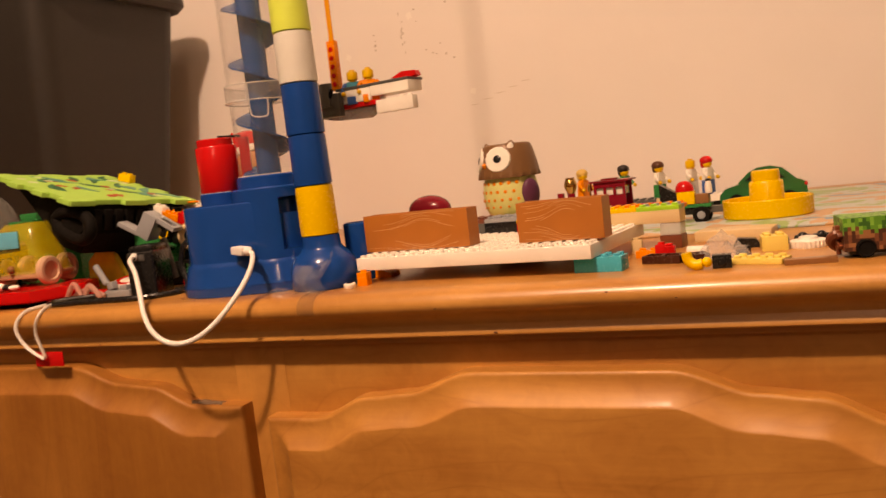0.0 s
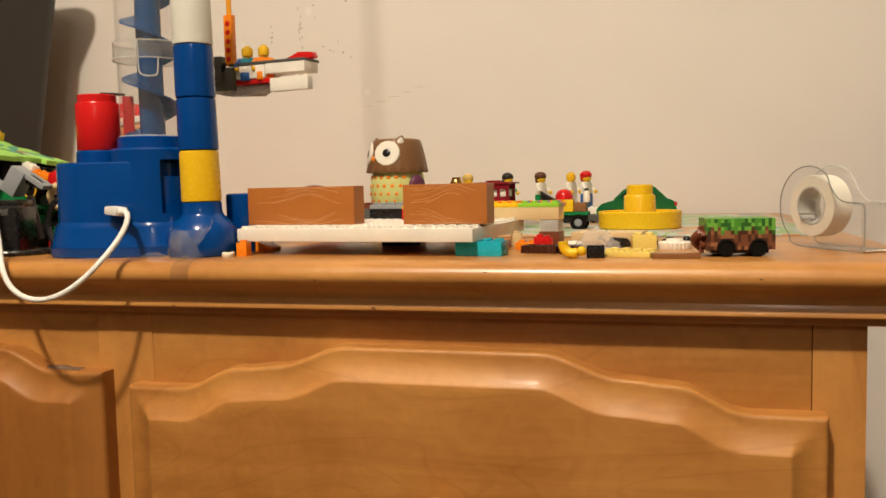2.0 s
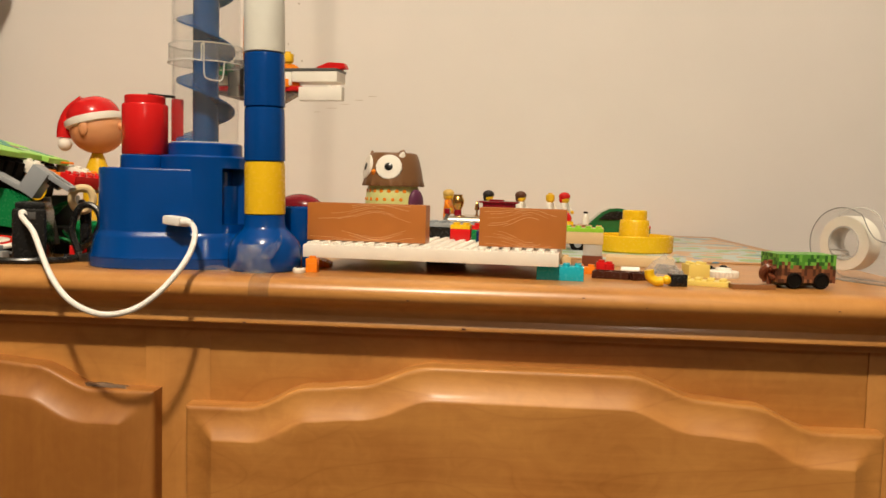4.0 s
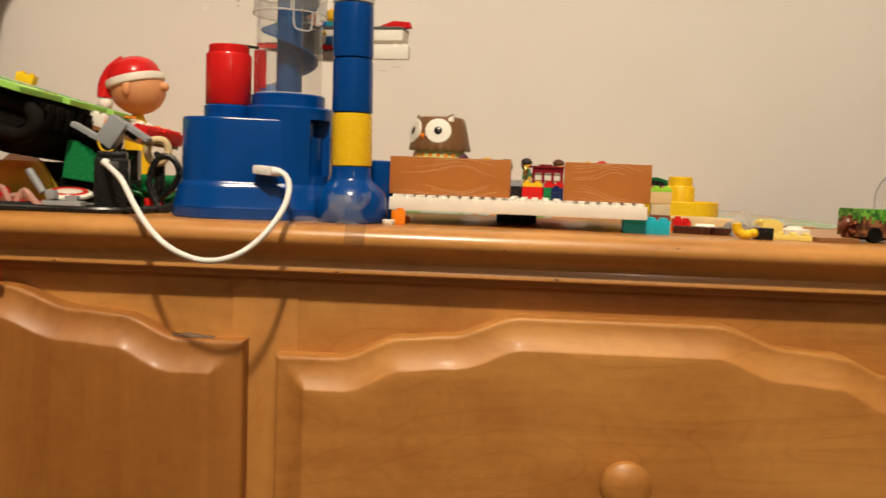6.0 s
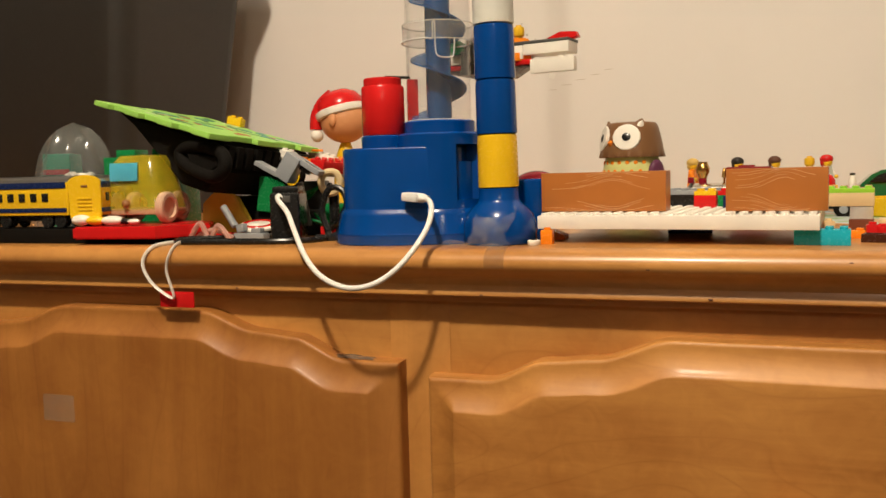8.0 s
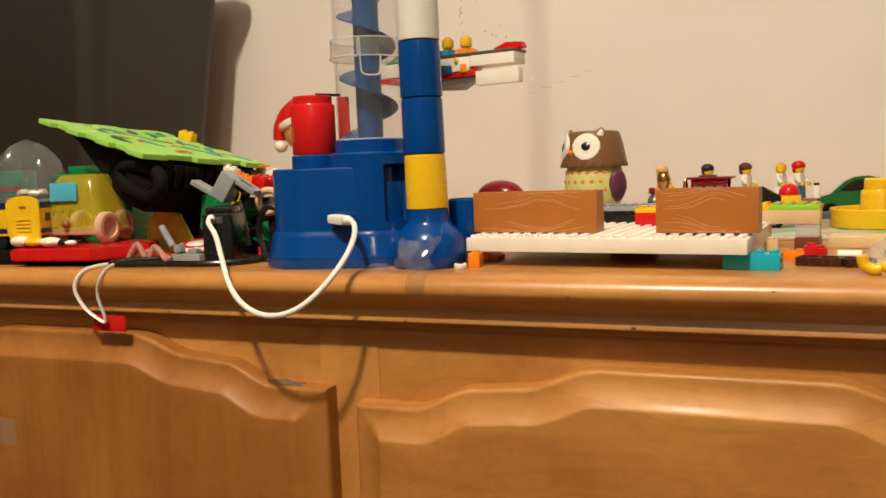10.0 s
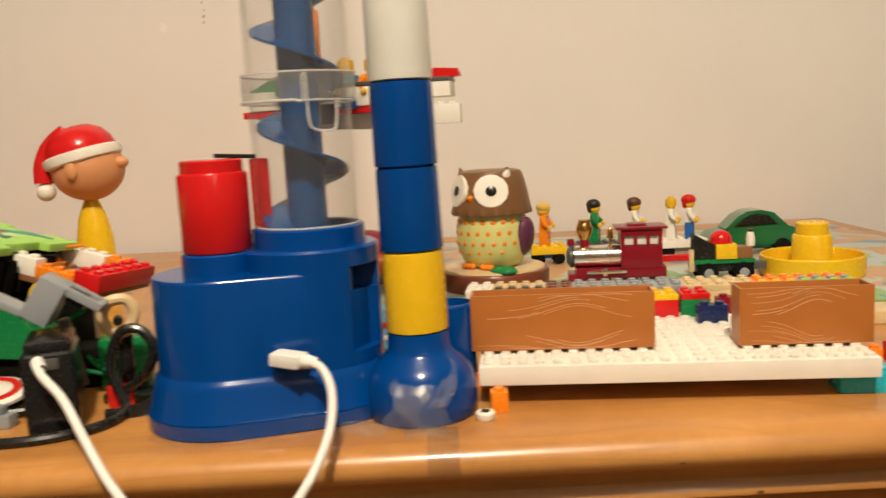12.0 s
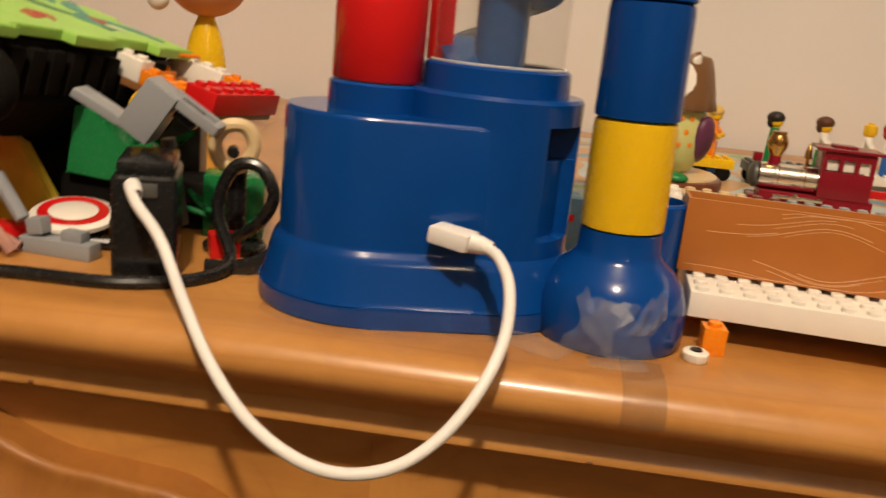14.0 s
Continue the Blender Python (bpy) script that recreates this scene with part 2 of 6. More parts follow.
class Build:
    """A mesh put together from shaped pieces, each with its material."""

    def __init__(self):
        self.bm, self.mats = bmesh.new(), []

    def _take(self, t, mat, m=ID):
        if mat not in self.mats:
            self.mats.append(mat)
        k = self.mats.index(mat)
        t.transform(m)
        bmesh.ops.recalc_face_normals(t, faces=t.faces)
        for f in t.faces:
            f.material_index = k
        me = bpy.data.meshes.new("tmp")
        t.to_mesh(me)
        t.free()
        self.bm.from_mesh(me)
        bpy.data.meshes.remove(me)
        return self

    def box(self, x0, x1, y0, y1, z0, z1, mat, bevel=0.0004, m=ID, taper=1.0, segs=2):
        t = bmesh.new()
        bmesh.ops.create_cube(t, size=1)
        for v in t.verts:
            k = taper if v.co.z > 0 else 1
            v.co = Vector(((x0 + x1) / 2 + v.co.x * (x1 - x0) * k, (y0 + y1) / 2 + v.co.y * (y1 - y0) * k, z0 + (v.co.z + 0.5) * (z1 - z0)))
        if bevel:
            bmesh.ops.bevel(t, geom=t.edges[:], offset=bevel, segments=segs, affect="EDGES", profile=0.6)
        return self._take(t, mat, m)

    def lathe(self, prof, mat, m=ID, seg=32, radius=None, sx=1.0, sy=1.0):
        """prof: (r, z) pairs from one end to the other, round z. radius(theta, r, z) may reshape."""
        t = bmesh.new()
        rings = []
        for r, z in prof:
            if r < 1e-6:
                rings.append([t.verts.new((0, 0, z))])
            else:
                ring = []
                for i in range(seg):
                    a = 2 * math.pi * i / seg
                    q = radius(a, r, z) if radius else r
                    ring.append(t.verts.new((q * math.cos(a) * sx, q * math.sin(a) * sy, z)))
                rings.append(ring)
        for a, b in zip(rings, rings[1:]):
            n = max(len(a), len(b))
            if n == 1:
                continue
            for i in range(n):
                j = (i + 1) % n
                vs = [a[i % len(a)], a[j % len(a)], b[j % len(b)], b[i % len(b)]]
                vs = list(dict.fromkeys(vs))
                if len(vs) > 2:
                    t.faces.new(vs)
        return self._take(t, mat, m)

    def cyl(self, c, r, h, mat, m=ID, seg=24, bevel=0.0005, axis="z"):
        b = min(bevel, r * 0.4, h * 0.4)
        prof = [(0, 0), (r - b, 0), (r, b), (r, h - b), (r - b, h), (0, h)]
        turn = {"z": ID, "x": pose(0, 0, 0, 0, 90, 0), "y": pose(0, 0, 0, -90, 0, 0)}[axis]
        return self.lathe(prof, mat, m @ Matrix.Translation(c) @ turn, seg)

    def ball(self, c, r, mat, m=ID, s=(1, 1, 1), seg=20, rows=12):
        prof = [(r * math.sin(math.pi * i / rows), -r * math.cos(math.pi * i / rows)) for i in range(rows + 1)]
        return self.lathe(prof, mat, m @ Matrix.Translation(c) @ Matrix.Diagonal((*s, 1)), seg)

    def sweep(self, pts, r, mat, seg=10, closed=False, m=ID, flat=1.0):
        """A round cord along points, which are smoothed."""
        pts = [Vector(p) for p in pts]
        fine = []
        n = len(pts)
        for i in range(n if closed else n - 1):
            p0, p1, p2, p3 = (pts[(i + k) % n] if closed else pts[min(max(i + k, 0), n - 1)] for k in (-1, 0, 1, 2))
            for k in range(6):
                u = k / 6
                fine.append(0.5 * ((2 * p1) + (p2 - p0) * u + (2 * p0 - 5 * p1 + 4 * p2 - p3) * u * u + (3 * p1 - p0 - 3 * p2 + p3) * u ** 3))
        if not closed:
            fine.append(pts[-1])
        t = bmesh.new()
        rings, side = [], Vector((0, 0, 1))
        for i, p in enumerate(fine):
            a, b = fine[i - 1] if (i or closed) else p, fine[(i + 1) % len(fine)] if (i + 1 < len(fine) or closed) else p
            d = (b - a).normalized() if (b - a).length > 1e-9 else Vector((1, 0, 0))
            side = side - d * side.dot(d)
            if side.length < 1e-5:
                side = Vector((0, 1, 0)) - d * d.y
            side.normalize()
            up = d.cross(side)
            rings.append([t.verts.new(p + r * (math.cos(2 * math.pi * k / seg) * side + flat * math.sin(2 * math.pi * k / seg) * up)) for k in range(seg)])
        for a, b in zip(rings, rings[1:] + ([rings[0]] if closed else [])):
            for k in range(seg):
                t.faces.new((a[k], a[(k + 1) % seg], b[(k + 1) % seg], b[k]))
        if not closed:
            t.faces.new(rings[0]), t.faces.new(rings[-1])
        return self._take(t, mat, m)

    def slab(self, outline, z0, z1, mat, m=ID, bevel=0.0005):
        """An outline in x, y, raised from z0 to z1."""
        t = bmesh.new()
        low = [t.verts.new((x, y, z0)) for x, y in outline]
        f = t.faces.new(low)
        got = bmesh.ops.extrude_face_region(t, geom=[f])
        for v in got["geom"]:
            if isinstance(v, bmesh.types.BMVert):
                v.co.z = z1
        if bevel:
            es = [e for e in t.edges if abs(e.verts[0].co.z - e.verts[1].co.z) < 1e-7]
            bmesh.ops.bevel(t, geom=es, offset=bevel, segments=2, affect="EDGES")
        return self._take(t, mat, m)

    def grid(self, rows, mat, m=ID):
        """A sheet through rows of points."""
        t = bmesh.new()
        vs = [[t.verts.new(p) for p in row] for row in rows]
        for a, b in zip(vs, vs[1:]):
            for i in range(len(a) - 1):
                t.faces.new((a[i], a[i + 1], b[i + 1], b[i]))
        return self._take(t, mat, m)


def part(name, build, parent=None, label="", place=None, sharp=35):
    """Links a Build as one mesh object, under a thing or a part."""
    me = bpy.data.meshes.new(name)
    build.bm.to_mesh(me)
    build.bm.free()
    for mt in build.mats:
        me.materials.append(mt)
    for poly in me.polygons:
        poly.use_smooth = True
    me.set_sharp_from_angle(angle=radians(sharp))
    ob = new(name, me)
    if place is not None:
        ob.matrix_world = place
    if parent is not None:
        ob.parent = parent
    if label:
        tagged(ob, label)
    return ob


def thing(name, label, category, place=ID, group="", kind=""):
    ob = new(name)
    ob.empty_display_size = 0.01
    ob.matrix_world = place
    return tagged(ob, label, category, group, kind)


def solo(name, build, label, category, place=ID, group="", kind="", sharp=35):
    return tagged(part(name, build, None, "", place, sharp), label, category, group, kind)


def hull_outline(circles, n=48):
    """The outline round several circles (x, y, r) in plan."""
    pts = [(cx + r * math.cos(2 * math.pi * i / n), cy + r * math.sin(2 * math.pi * i / n)) for cx, cy, r in circles for i in range(n)]
    pts = sorted(set((round(a, 6), round(b, 6)) for a, b in pts))

    def half(seq):
        out = []
        for p in seq:
            while len(out) > 1 and (out[-1][0] - out[-2][0]) * (p[1] - out[-2][1]) - (out[-1][1] - out[-2][1]) * (p[0] - out[-2][0]) <= 0:
                out.pop()
            out.append(p)
        return out

    a, b = half(pts), half(pts[::-1])
    return a[:-1] + b[:-1]


# ---- the room ----
FLOOR_Z = -0.85
WALL_Y = 0.68


def plane_box(name, x0, x1, y0, y1, z0, z1, mat, label, category):
    b = Build().box(x0, x1, y0, y1, z0, z1, mat, 0)
    return solo(name, b, label, category, kind="structure")


plane_box("wall_north", -1.9, 1.9, WALL_Y, WALL_Y + 0.12, FLOOR_Z, 1.6, WALL, "beige painted wall with small scuffs and stains", "wall")
# The other surfaces stay out of view; their dark colours limit the fill.
plane_box("wall_south", -1.9, 1.9, -2.72, -2.6, FLOOR_Z, 1.6, ROOM_DARK, "unseen room wall, darkened to cut bounced light", "wall")
plane_box("wall_west", -2.02, -1.9, -2.72, WALL_Y + 0.12, FLOOR_Z, 1.6, ROOM_DARK, "unseen room wall, darkened to cut bounced light", "wall")
plane_box("wall_east", 1.9, 2.02, -2.72, WALL_Y + 0.12, FLOOR_Z, 1.6, ROOM_DARK, "unseen room wall, darkened to cut bounced light", "wall")
plane_box("floor", -2.02, 2.02, -2.72, WALL_Y + 0.12, FLOOR_Z - 0.1, FLOOR_Z, FLOOR, "unseen brown wooden floor, darkened to cut bounced light", "floor")
plane_box("ceiling", -2.02, 2.02, -2.72, WALL_Y + 0.12, 1.6, 1.7, CEIL, "unseen ceiling, darkened to cut bounced light", "ceiling")

# ---- the dresser ----
DX0, DX1 = -0.982, 0.480


def arch(u):
    """Height of a drawer front's top edge over its shoulders, u from 0 to 1 across."""
    u = min(u, 1 - u) * 0.458

    def s(a, b):
        k = min(max((u - a) / (b - a), 0), 1)
        return k * k * (3 - 2 * k)

    return 0.0155 * s(0.042, 0.085) + 0.0025 * s(0.085, 0.115) + 0.0145 * s(0.115, 0.165)


def drawer_front(x0, x1, mat, zs=-0.0895):
    """A raised-panel front: rounded lip, sloping border and flat field, under a stepped arch."""
    zb = -0.31
    offs = [0, 0.0004, 0.0009, 0.0016, 0.003, 0.0045, 0.007, 0.0105, 0.014, 0.0170, 0.0195, 0.0208, 0.0216, 0.0223, 0.0231, 0.0245]

    def depth(d):
        lip = 0.0030 * math.sqrt(max(0, 1 - (1 - min(d / 0.0030, 1)) ** 2))
        k = min(max((d - 0.0040) / 0.0172, 0), 1)
        k = 0.22 * k + 0.78 * k ** 2.1
        if d > 0.0205:
            k = min(k, 1) - 0.03 * max(0, 1 - abs(d - 0.0220) / 0.0015)
        return -(lip + 0.0085 * k)

    w = x1 - x0
    xs = sorted(set([x0 + o for o in offs] + [x1 - o for o in offs] + [x0 + 0.0245 + (w - 0.049) * i / 90 for i in range(91)]))
    rows = []
    vs = offs + [0.03 + 0.03 * i for i in range(6)]
    for o in vs + [None]:
        row = []
        for x in xs:
            top = zs + arch((x - x0) / w)
            z = top - o if o is not None else zb
            e = 0.002
            slope = (arch((x - x0 + e) / w) - arch((x - x0 - e) / w)) / (2 * e)
            d = min((top - z) / math.sqrt(1 + slope * slope), x - x0, x1 - x)
            row.append((x, depth(d), z))
        rows.append(row)
    b = Build().grid(rows, mat)
    # the lip's sides run back to the frame
    b.grid([[(x, 0, zs + arch((x - x0) / w)) for x in xs], [(x, 0.0125, zs + arch((x - x0) / w)) for x in xs]], mat)
    for x in (x0, x1):
        b.grid([[(x, 0, zs), (x, 0, zb)], [(x, 0.0125, zs), (x, 0.0125, zb)]], mat)
    return b


dresser = thing("dresser", "honey-coloured maple dresser with stepped-arch raised-panel drawers", "dresser", pose(0, 0, FLOOR_Z))
lift = pose(0, 0, -FLOOR_Z)


def dpart(name, b, parent=dresser, label=""):
    ob = part(name, b, None, label, ID)
    ob.parent = parent
    if parent is dresser:
        ob.matrix_parent_inverse = lift
    return ob


prof = [(0.665, 0.0), (0.001, 0.0), (-0.0040, -0.0004), (-0.0085, -0.0019), (-0.0116, -0.0044), (-0.0133, -0.0075), (-0.0137, -0.0102), (-0.0130, -0.0128), (-0.0108, -0.0150), (-0.0078, -0.0166),
        (-0.0042, -0.0192), (-0.0014, -0.0224), (0.0000, -0.0255), (-0.0006, -0.0275), (-0.0016, -0.0295), (-0.0024, -0.0310), (-0.0024, -0.0322), (-0.0016, -0.0330), (0.0002, -0.0334), (0.006, -0.0336), (0.006, -0.038), (0.665, -0.038)]
TX0, TX1 = DX0 - 0.028, DX1 + 0.032
top = Build()
rows = []
for x in (TX0, TX1):
    rows.append([(x, y, z) for y, z in prof + prof[:1]])
top.grid(rows, MAPLE_TOP)
for x in (TX0, TX1):
    t = bmesh.new()
    t.faces.new([t.verts.new((x, y, z)) for y, z in prof])
    top._take(t, MAPLE_TOP)
dpart("top", top, label="lacquered maple top with a moulded front edge")
dpart("carcass", Build().box(DX0, DX1, 0.028, 0.645, FLOOR_Z, -0.0385, MAPLE_DIM, 0.0008))
dpart("top_rail", Build().box(DX0 + 0.0295, DX1 - 0.0295, 0.0125, 0.0275, -0.125, -0.0350, MAPLE, 0.0003))
dpart("lower_rail", Build().box(DX0 + 0.0295, DX1 - 0.0295, 0.0125, 0.0275, FLOOR_Z, -0.315, MAPLE, 0.0003))
for x0, x1 in ((DX0, DX0 + 0.029), (DX1 - 0.029, DX1)):
    dpart("stile", Build().box(x0, x1, 0.0120, 0.0275, FLOOR_Z, -0.0350, MAPLE_STILE, 0.0004))
for x0 in (-0.5125, -0.033):
    dpart("stile", Build().box(x0, x0 + 0.045, 0.0118, 0.0125, -0.315, -0.0350, MAPLE_STILE, 0.0002))
# The left fronts get the dimmed maple, their lower light painted in.
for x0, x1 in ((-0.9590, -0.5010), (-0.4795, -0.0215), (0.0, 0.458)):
    dr = dpart("drawer", drawer_front(x0, x1, MAPLE_DIM if x0 < -0.1 else MAPLE, -0.0812 if x0 < -0.1 else -0.0896), label="raised-panel drawer front with an arched top edge")
    knob = Build().lathe([(0, 0), (0.0075, 0), (0.0075, 0.006), (0.0085, 0.010), (0.0135, 0.014), (0.0165, 0.019), (0.0160, 0.0235), (0.0120, 0.0275), (0.006, 0.029), (0, 0.0293)], MAPLE, pose((x0 + x1) / 2 + 0.004, -0.011, -0.159, 90))
    if x0 < -0.1:
        knob.bm.free()
        continue
    k = part("knob", knob, None, "turned maple knob")
    k.parent = dr

DENT = wood("dark_dent", (0.10, 0.035, 0.012), (0.16, 0.06, 0.02))
for x, y, z, r_ in ((0.186, -0.0029, -0.0308, 0.0010), (0.150, -0.0131, -0.0120, 0.0009), (0.040, -0.0028, -0.0318, 0.0009), (0.302, -0.0132, -0.0115, 0.0007), (-0.150, -0.0029, -0.0310, 0.0008), (0.420, -0.0135, -0.0095, 0.0008), (0.262, -0.0128, -0.0065, 0.0008)):
    dpart("dent", Build().ball((x, y, z), r_, DENT, ID, (1.5, 0.35, 0.6), 10, 6))

# ---- the marble run ----
run = thing("marble_run_toy", "blue marble run tower with clear screw tube and red cap", "toy")
LA, LB = (-0.047, 0.043), (-0.006, 0.052)


def lobes(a, b, c=LB):
    return hull_outline([(*LA, a), (*c, b)])


LB2 = (-0.0110, 0.0462)


base = Build()
base.slab(lobes(0.0378, 0.0372), 0.0, 0.0078, BLUE, bevel=0.0008)


def loft(b, circles, mat, n=64):
    """Skins hull outlines of two lobes, given as (ra, rb, z), on rays from between the lobes."""
    cx, cy = (LA[0] + LB[0]) / 2, (LA[1] + LB[1]) / 2
    rows = []
    for ra, rb, z, *c in circles:
        out = lobes(ra, rb, *c)
        row = []
        for i in range(n + 1):
            a = 2 * math.pi * i / n
            d = Vector((math.cos(a), math.sin(a)))
            best = 0
            for p, q in zip(out, out[1:] + out[:1]):
                p, e = Vector(p) - Vector((cx, cy)), Vector(q) - Vector(p)
                det = d.x * -e.y + d.y * e.x
                if abs(det) > 1e-12:
                    s = (p.x * -e.y + p.y * e.x) / det
                    u = (d.x * p.y - d.y * p.x) / det
                    if -1e-6 <= u <= 1 + 1e-6 and s > best:
                        best = s
            row.append((cx + d.x * best, cy + d.y * best, z))
        rows.append(row)
    b.grid(rows, mat)


loft(base, [(0.0374, 0.0368, 0.0074), (0.0366, 0.0360, 0.0092), (0.0340, 0.0338, 0.0205), (0.0328, 0.0327, 0.0236), (0.0316, 0.0318, 0.0248), (0.0313, 0.0316, 0.0256), (0.0312, 0.0272, 0.0262, LB2), (0.0310, 0.0268, 0.0675, LB2), (0.0308, 0.0266, 0.0682, LB2), (0.0301, 0.0259, 0.0690, LB2)], BLUE, 96)
base.slab(lobes(0.0302, 0.0260, LB2), 0.066, 0.0690, BLUE, bevel=0)
part("base", base, run, "royal blue moulded base")
ped = Build().lathe([(0.0168, 0.060), (0.0168, 0.0775), (0.0160, 0.0783), (0, 0.0783)], BLUE, pose(*LA, 0))
part("pedestal", ped, run)


def niche(a, r, z):
    k = math.degrees((a + math.pi) % (2 * math.pi) - math.pi)
    if -47 < k < -14 and 0.0310 < z < 0.0700:
        return r - (0.0110 if z > 0.0581 else 0.0046)
    return r


house = Build().lathe([(0.0318, 0.02), (0.0318, 0.0309), (0.0318, 0.0312), (0.0318, 0.0579), (0.0318, 0.0583), (0.0318, 0.0698), (0.0318, 0.0701), (0.0318, 0.0775), (0.0308, 0.0788), (0.0262, 0.0788), (0.0260, 0.0868), (0.0252, 0.0876), (0.0236, 0.0876), (0.0236, 0.075)], BLUE, pose(*LB, 0), 72, niche)
part("housing", house, run, "blue round housing with a recessed marble opening")
cap = Build().lathe([(0, 0.0787), (0.0154, 0.0787), (0.0158, 0.0793), (0.0158, 0.1130), (0.0152, 0.1142), (0.0140, 0.1146), (0.0140, 0.1195), (0.0134, 0.1202), (0, 0.1202)], RED, pose(*LA, 0), 40)
red_cap = part("cap", cap, run, "glossy red cylinder cap")
part("clip", Build().box(-0.004, 0.004, -0.003, 0.003, 0.084, 0.1195, RED, 0.001, pose(-0.0275, 0.0535, 0, 0, 0, 30)), run, "red plastic clip beside the cap")
part("strap", Build().box(-0.009, 0.010, -0.001, 0.001, 0.1205, 0.1225, BLACK, 0.0004, pose(-0.046, 0.047, 0, 0, 4, 10)), run, "thin black strip")
T0, T1 = 0.080, 0.330
tube = Build().lathe([(0.0232, T0), (0.0236, 0.1425), (0.0236, 0.1432), (0.0256, 0.1438), (0.0257, 0.1560), (0.0252, 0.1567), (0.0238, 0.1570), (0.0238, T1), (0.0226, T1), (0.0226, 0.1565), (0.0226, T0)], CLEAR, pose(*LB, 0), 56)
tb = part("tube", tube, run, "clear plastic lift tube with a locking collar")
part("collar", Build().lathe([(0.0258, 0.1441), (0.0259, 0.1450), (0.0259, 0.1556), (0.0258, 0.1565)], clear("frosted_clear_plastic", (0.70, 0.69, 0.66), 0.16, 0.15), pose(*LB, 0), 56), tb, "frosted clear locking collar")
for zr, rr in ((0.1440, 0.0257), (0.1565, 0.0257), (0.0880, 0.0238)):
    part("tube_rim", Build().sweep([(LB[0] + rr * math.cos(2 * math.pi * k / 24), LB[1] + rr * math.sin(2 * math.pi * k / 24), zr) for k in range(24)], 0.00045, CLEAR_EDGE, 6, True), tb, "glossy clear rim")
hook = Build()
ring_r = 0.0262


def on_tube(deg, z, r=ring_r):
    a = radians(deg)
    return (LB[0] + r * math.cos(a), LB[1] + r * math.sin(a), z)


hook.sweep([on_tube(d, 0.1443) for d in range(-175, -79, 8)] + [on_tube(-78, 0.1443), on_tube(-77.5, 0.1538), on_tube(-76, 0.1548), on_tube(-74, 0.1538), on_tube(-73.5, 0.1358), on_tube(-68, 0.1313), on_tube(-50, 0.1308), on_tube(-45, 0.1338), on_tube(-43, 0.1438)], 0.0006, CLEAR_EDGE, 6)
part("lock_rib", hook, tb, "raised clear locking rib")
screw = Build().lathe([(0.0092, T0), (0.0092, T1)], BLUE_CLEAR, pose(*LB, 0), 28)
part("core", screw, run, "blue screw core")
pitch, n = 0.0425, 30
inner, outer, inner2, outer2 = [], [], [], []
for i in range(int((T1 - T0 - 0.004) / pitch * n)):
    a = radians(271) - 2 * math.pi * i / n
    z = T0 + 0.002 + pitch * i / n
    ca, sa = math.cos(a), math.sin(a)
    inner.append((LB[0] + 0.0090 * ca, LB[1] + 0.0090 * sa, z + 0.0008))
    outer.append((LB[0] + 0.0205 * ca, LB[1] + 0.0205 * sa, z))
    inner2.append((LB[0] + 0.0090 * ca, LB[1] + 0.0090 * sa, z - 0.0012))
    outer2.append((LB[0] + 0.0205 * ca, LB[1] + 0.0205 * sa, z - 0.0012))
fl = Build().grid([inner, outer, outer2, inner2], BLUE_CLEAR)
part("screw_flight", fl, run, "translucent blue spiral flight")

# the stacked column
CX, CY = 0.0435, 0.0345
col = pose(CX, CY, 0, 0, -0.8, 0)
foot = Build().lathe([(0, 0), (0.0248, 0), (0.0255, 0.001), (0.0258, 0.008), (0.0254, 0.0145), (0.0236, 0.0200), (0.0200, 0.0248), (0.0158, 0.0285), (0.0143, 0.0310), (0.0139, 0.0385), (0.013, 0.0388), (0, 0.0388)], BLUE, col, 48)
part("column_foot", foot, run, "bell-shaped blue foot of the column")


def segment(z0, z1, mat, label):
    r = 0.0142
    b = Build().lathe([(0, z0), (r - 0.0012, z0), (r - 0.0001, z0 + 0.0005), (r, z0 + 0.002), (r - 0.0003, z1 - 0.003), (r - 0.0006, z1 - 0.0006), (r - 0.0016, z1), (0, z1)], mat, col, 40)
    part("column_tube", b, run, label)


segment(0.0389, 0.0757, YELLOW, "glossy yellow tube segment")
segment(0.0758, 0.1130, BLUE, "royal blue tube segment")
segment(0.1131, 0.1502, BLUE, "royal blue tube segment")
segment(0.1503, 0.1870, FROST, "frosted white tube segment")
segment(0.1871, 0.2240, LIME_CLEAR, "pale lime tube segment")
segment(0.2241, 0.262, FROST, "frosted white tube segment")
part("side_cup", Build().lathe([(0, 0), (0.0115, 0), (0.012, 0.001), (0.012, 0.043), (0.011, 0.044), (0.010, 0.044), (0.010, 0.03), (0, 0.03)], BLUE, pose(0.0585, 0.066, 0), 32), run, "blue side cup")

# ---- the big plate with studs ----
PZ0, PZ1 = 0.0098, 0.0188
PLATE = pose(0.0700, 0.0350, 0, 0, 0, -5.5)
plate = thing("building_plate", "white studded building plate raised on small bricks", "building plate", PLATE)
b = Build().box(0, 0.1785, 0, 0.128, PZ0, PZ1, WHITE, 0.0005)
part("plate_body", b, plate)


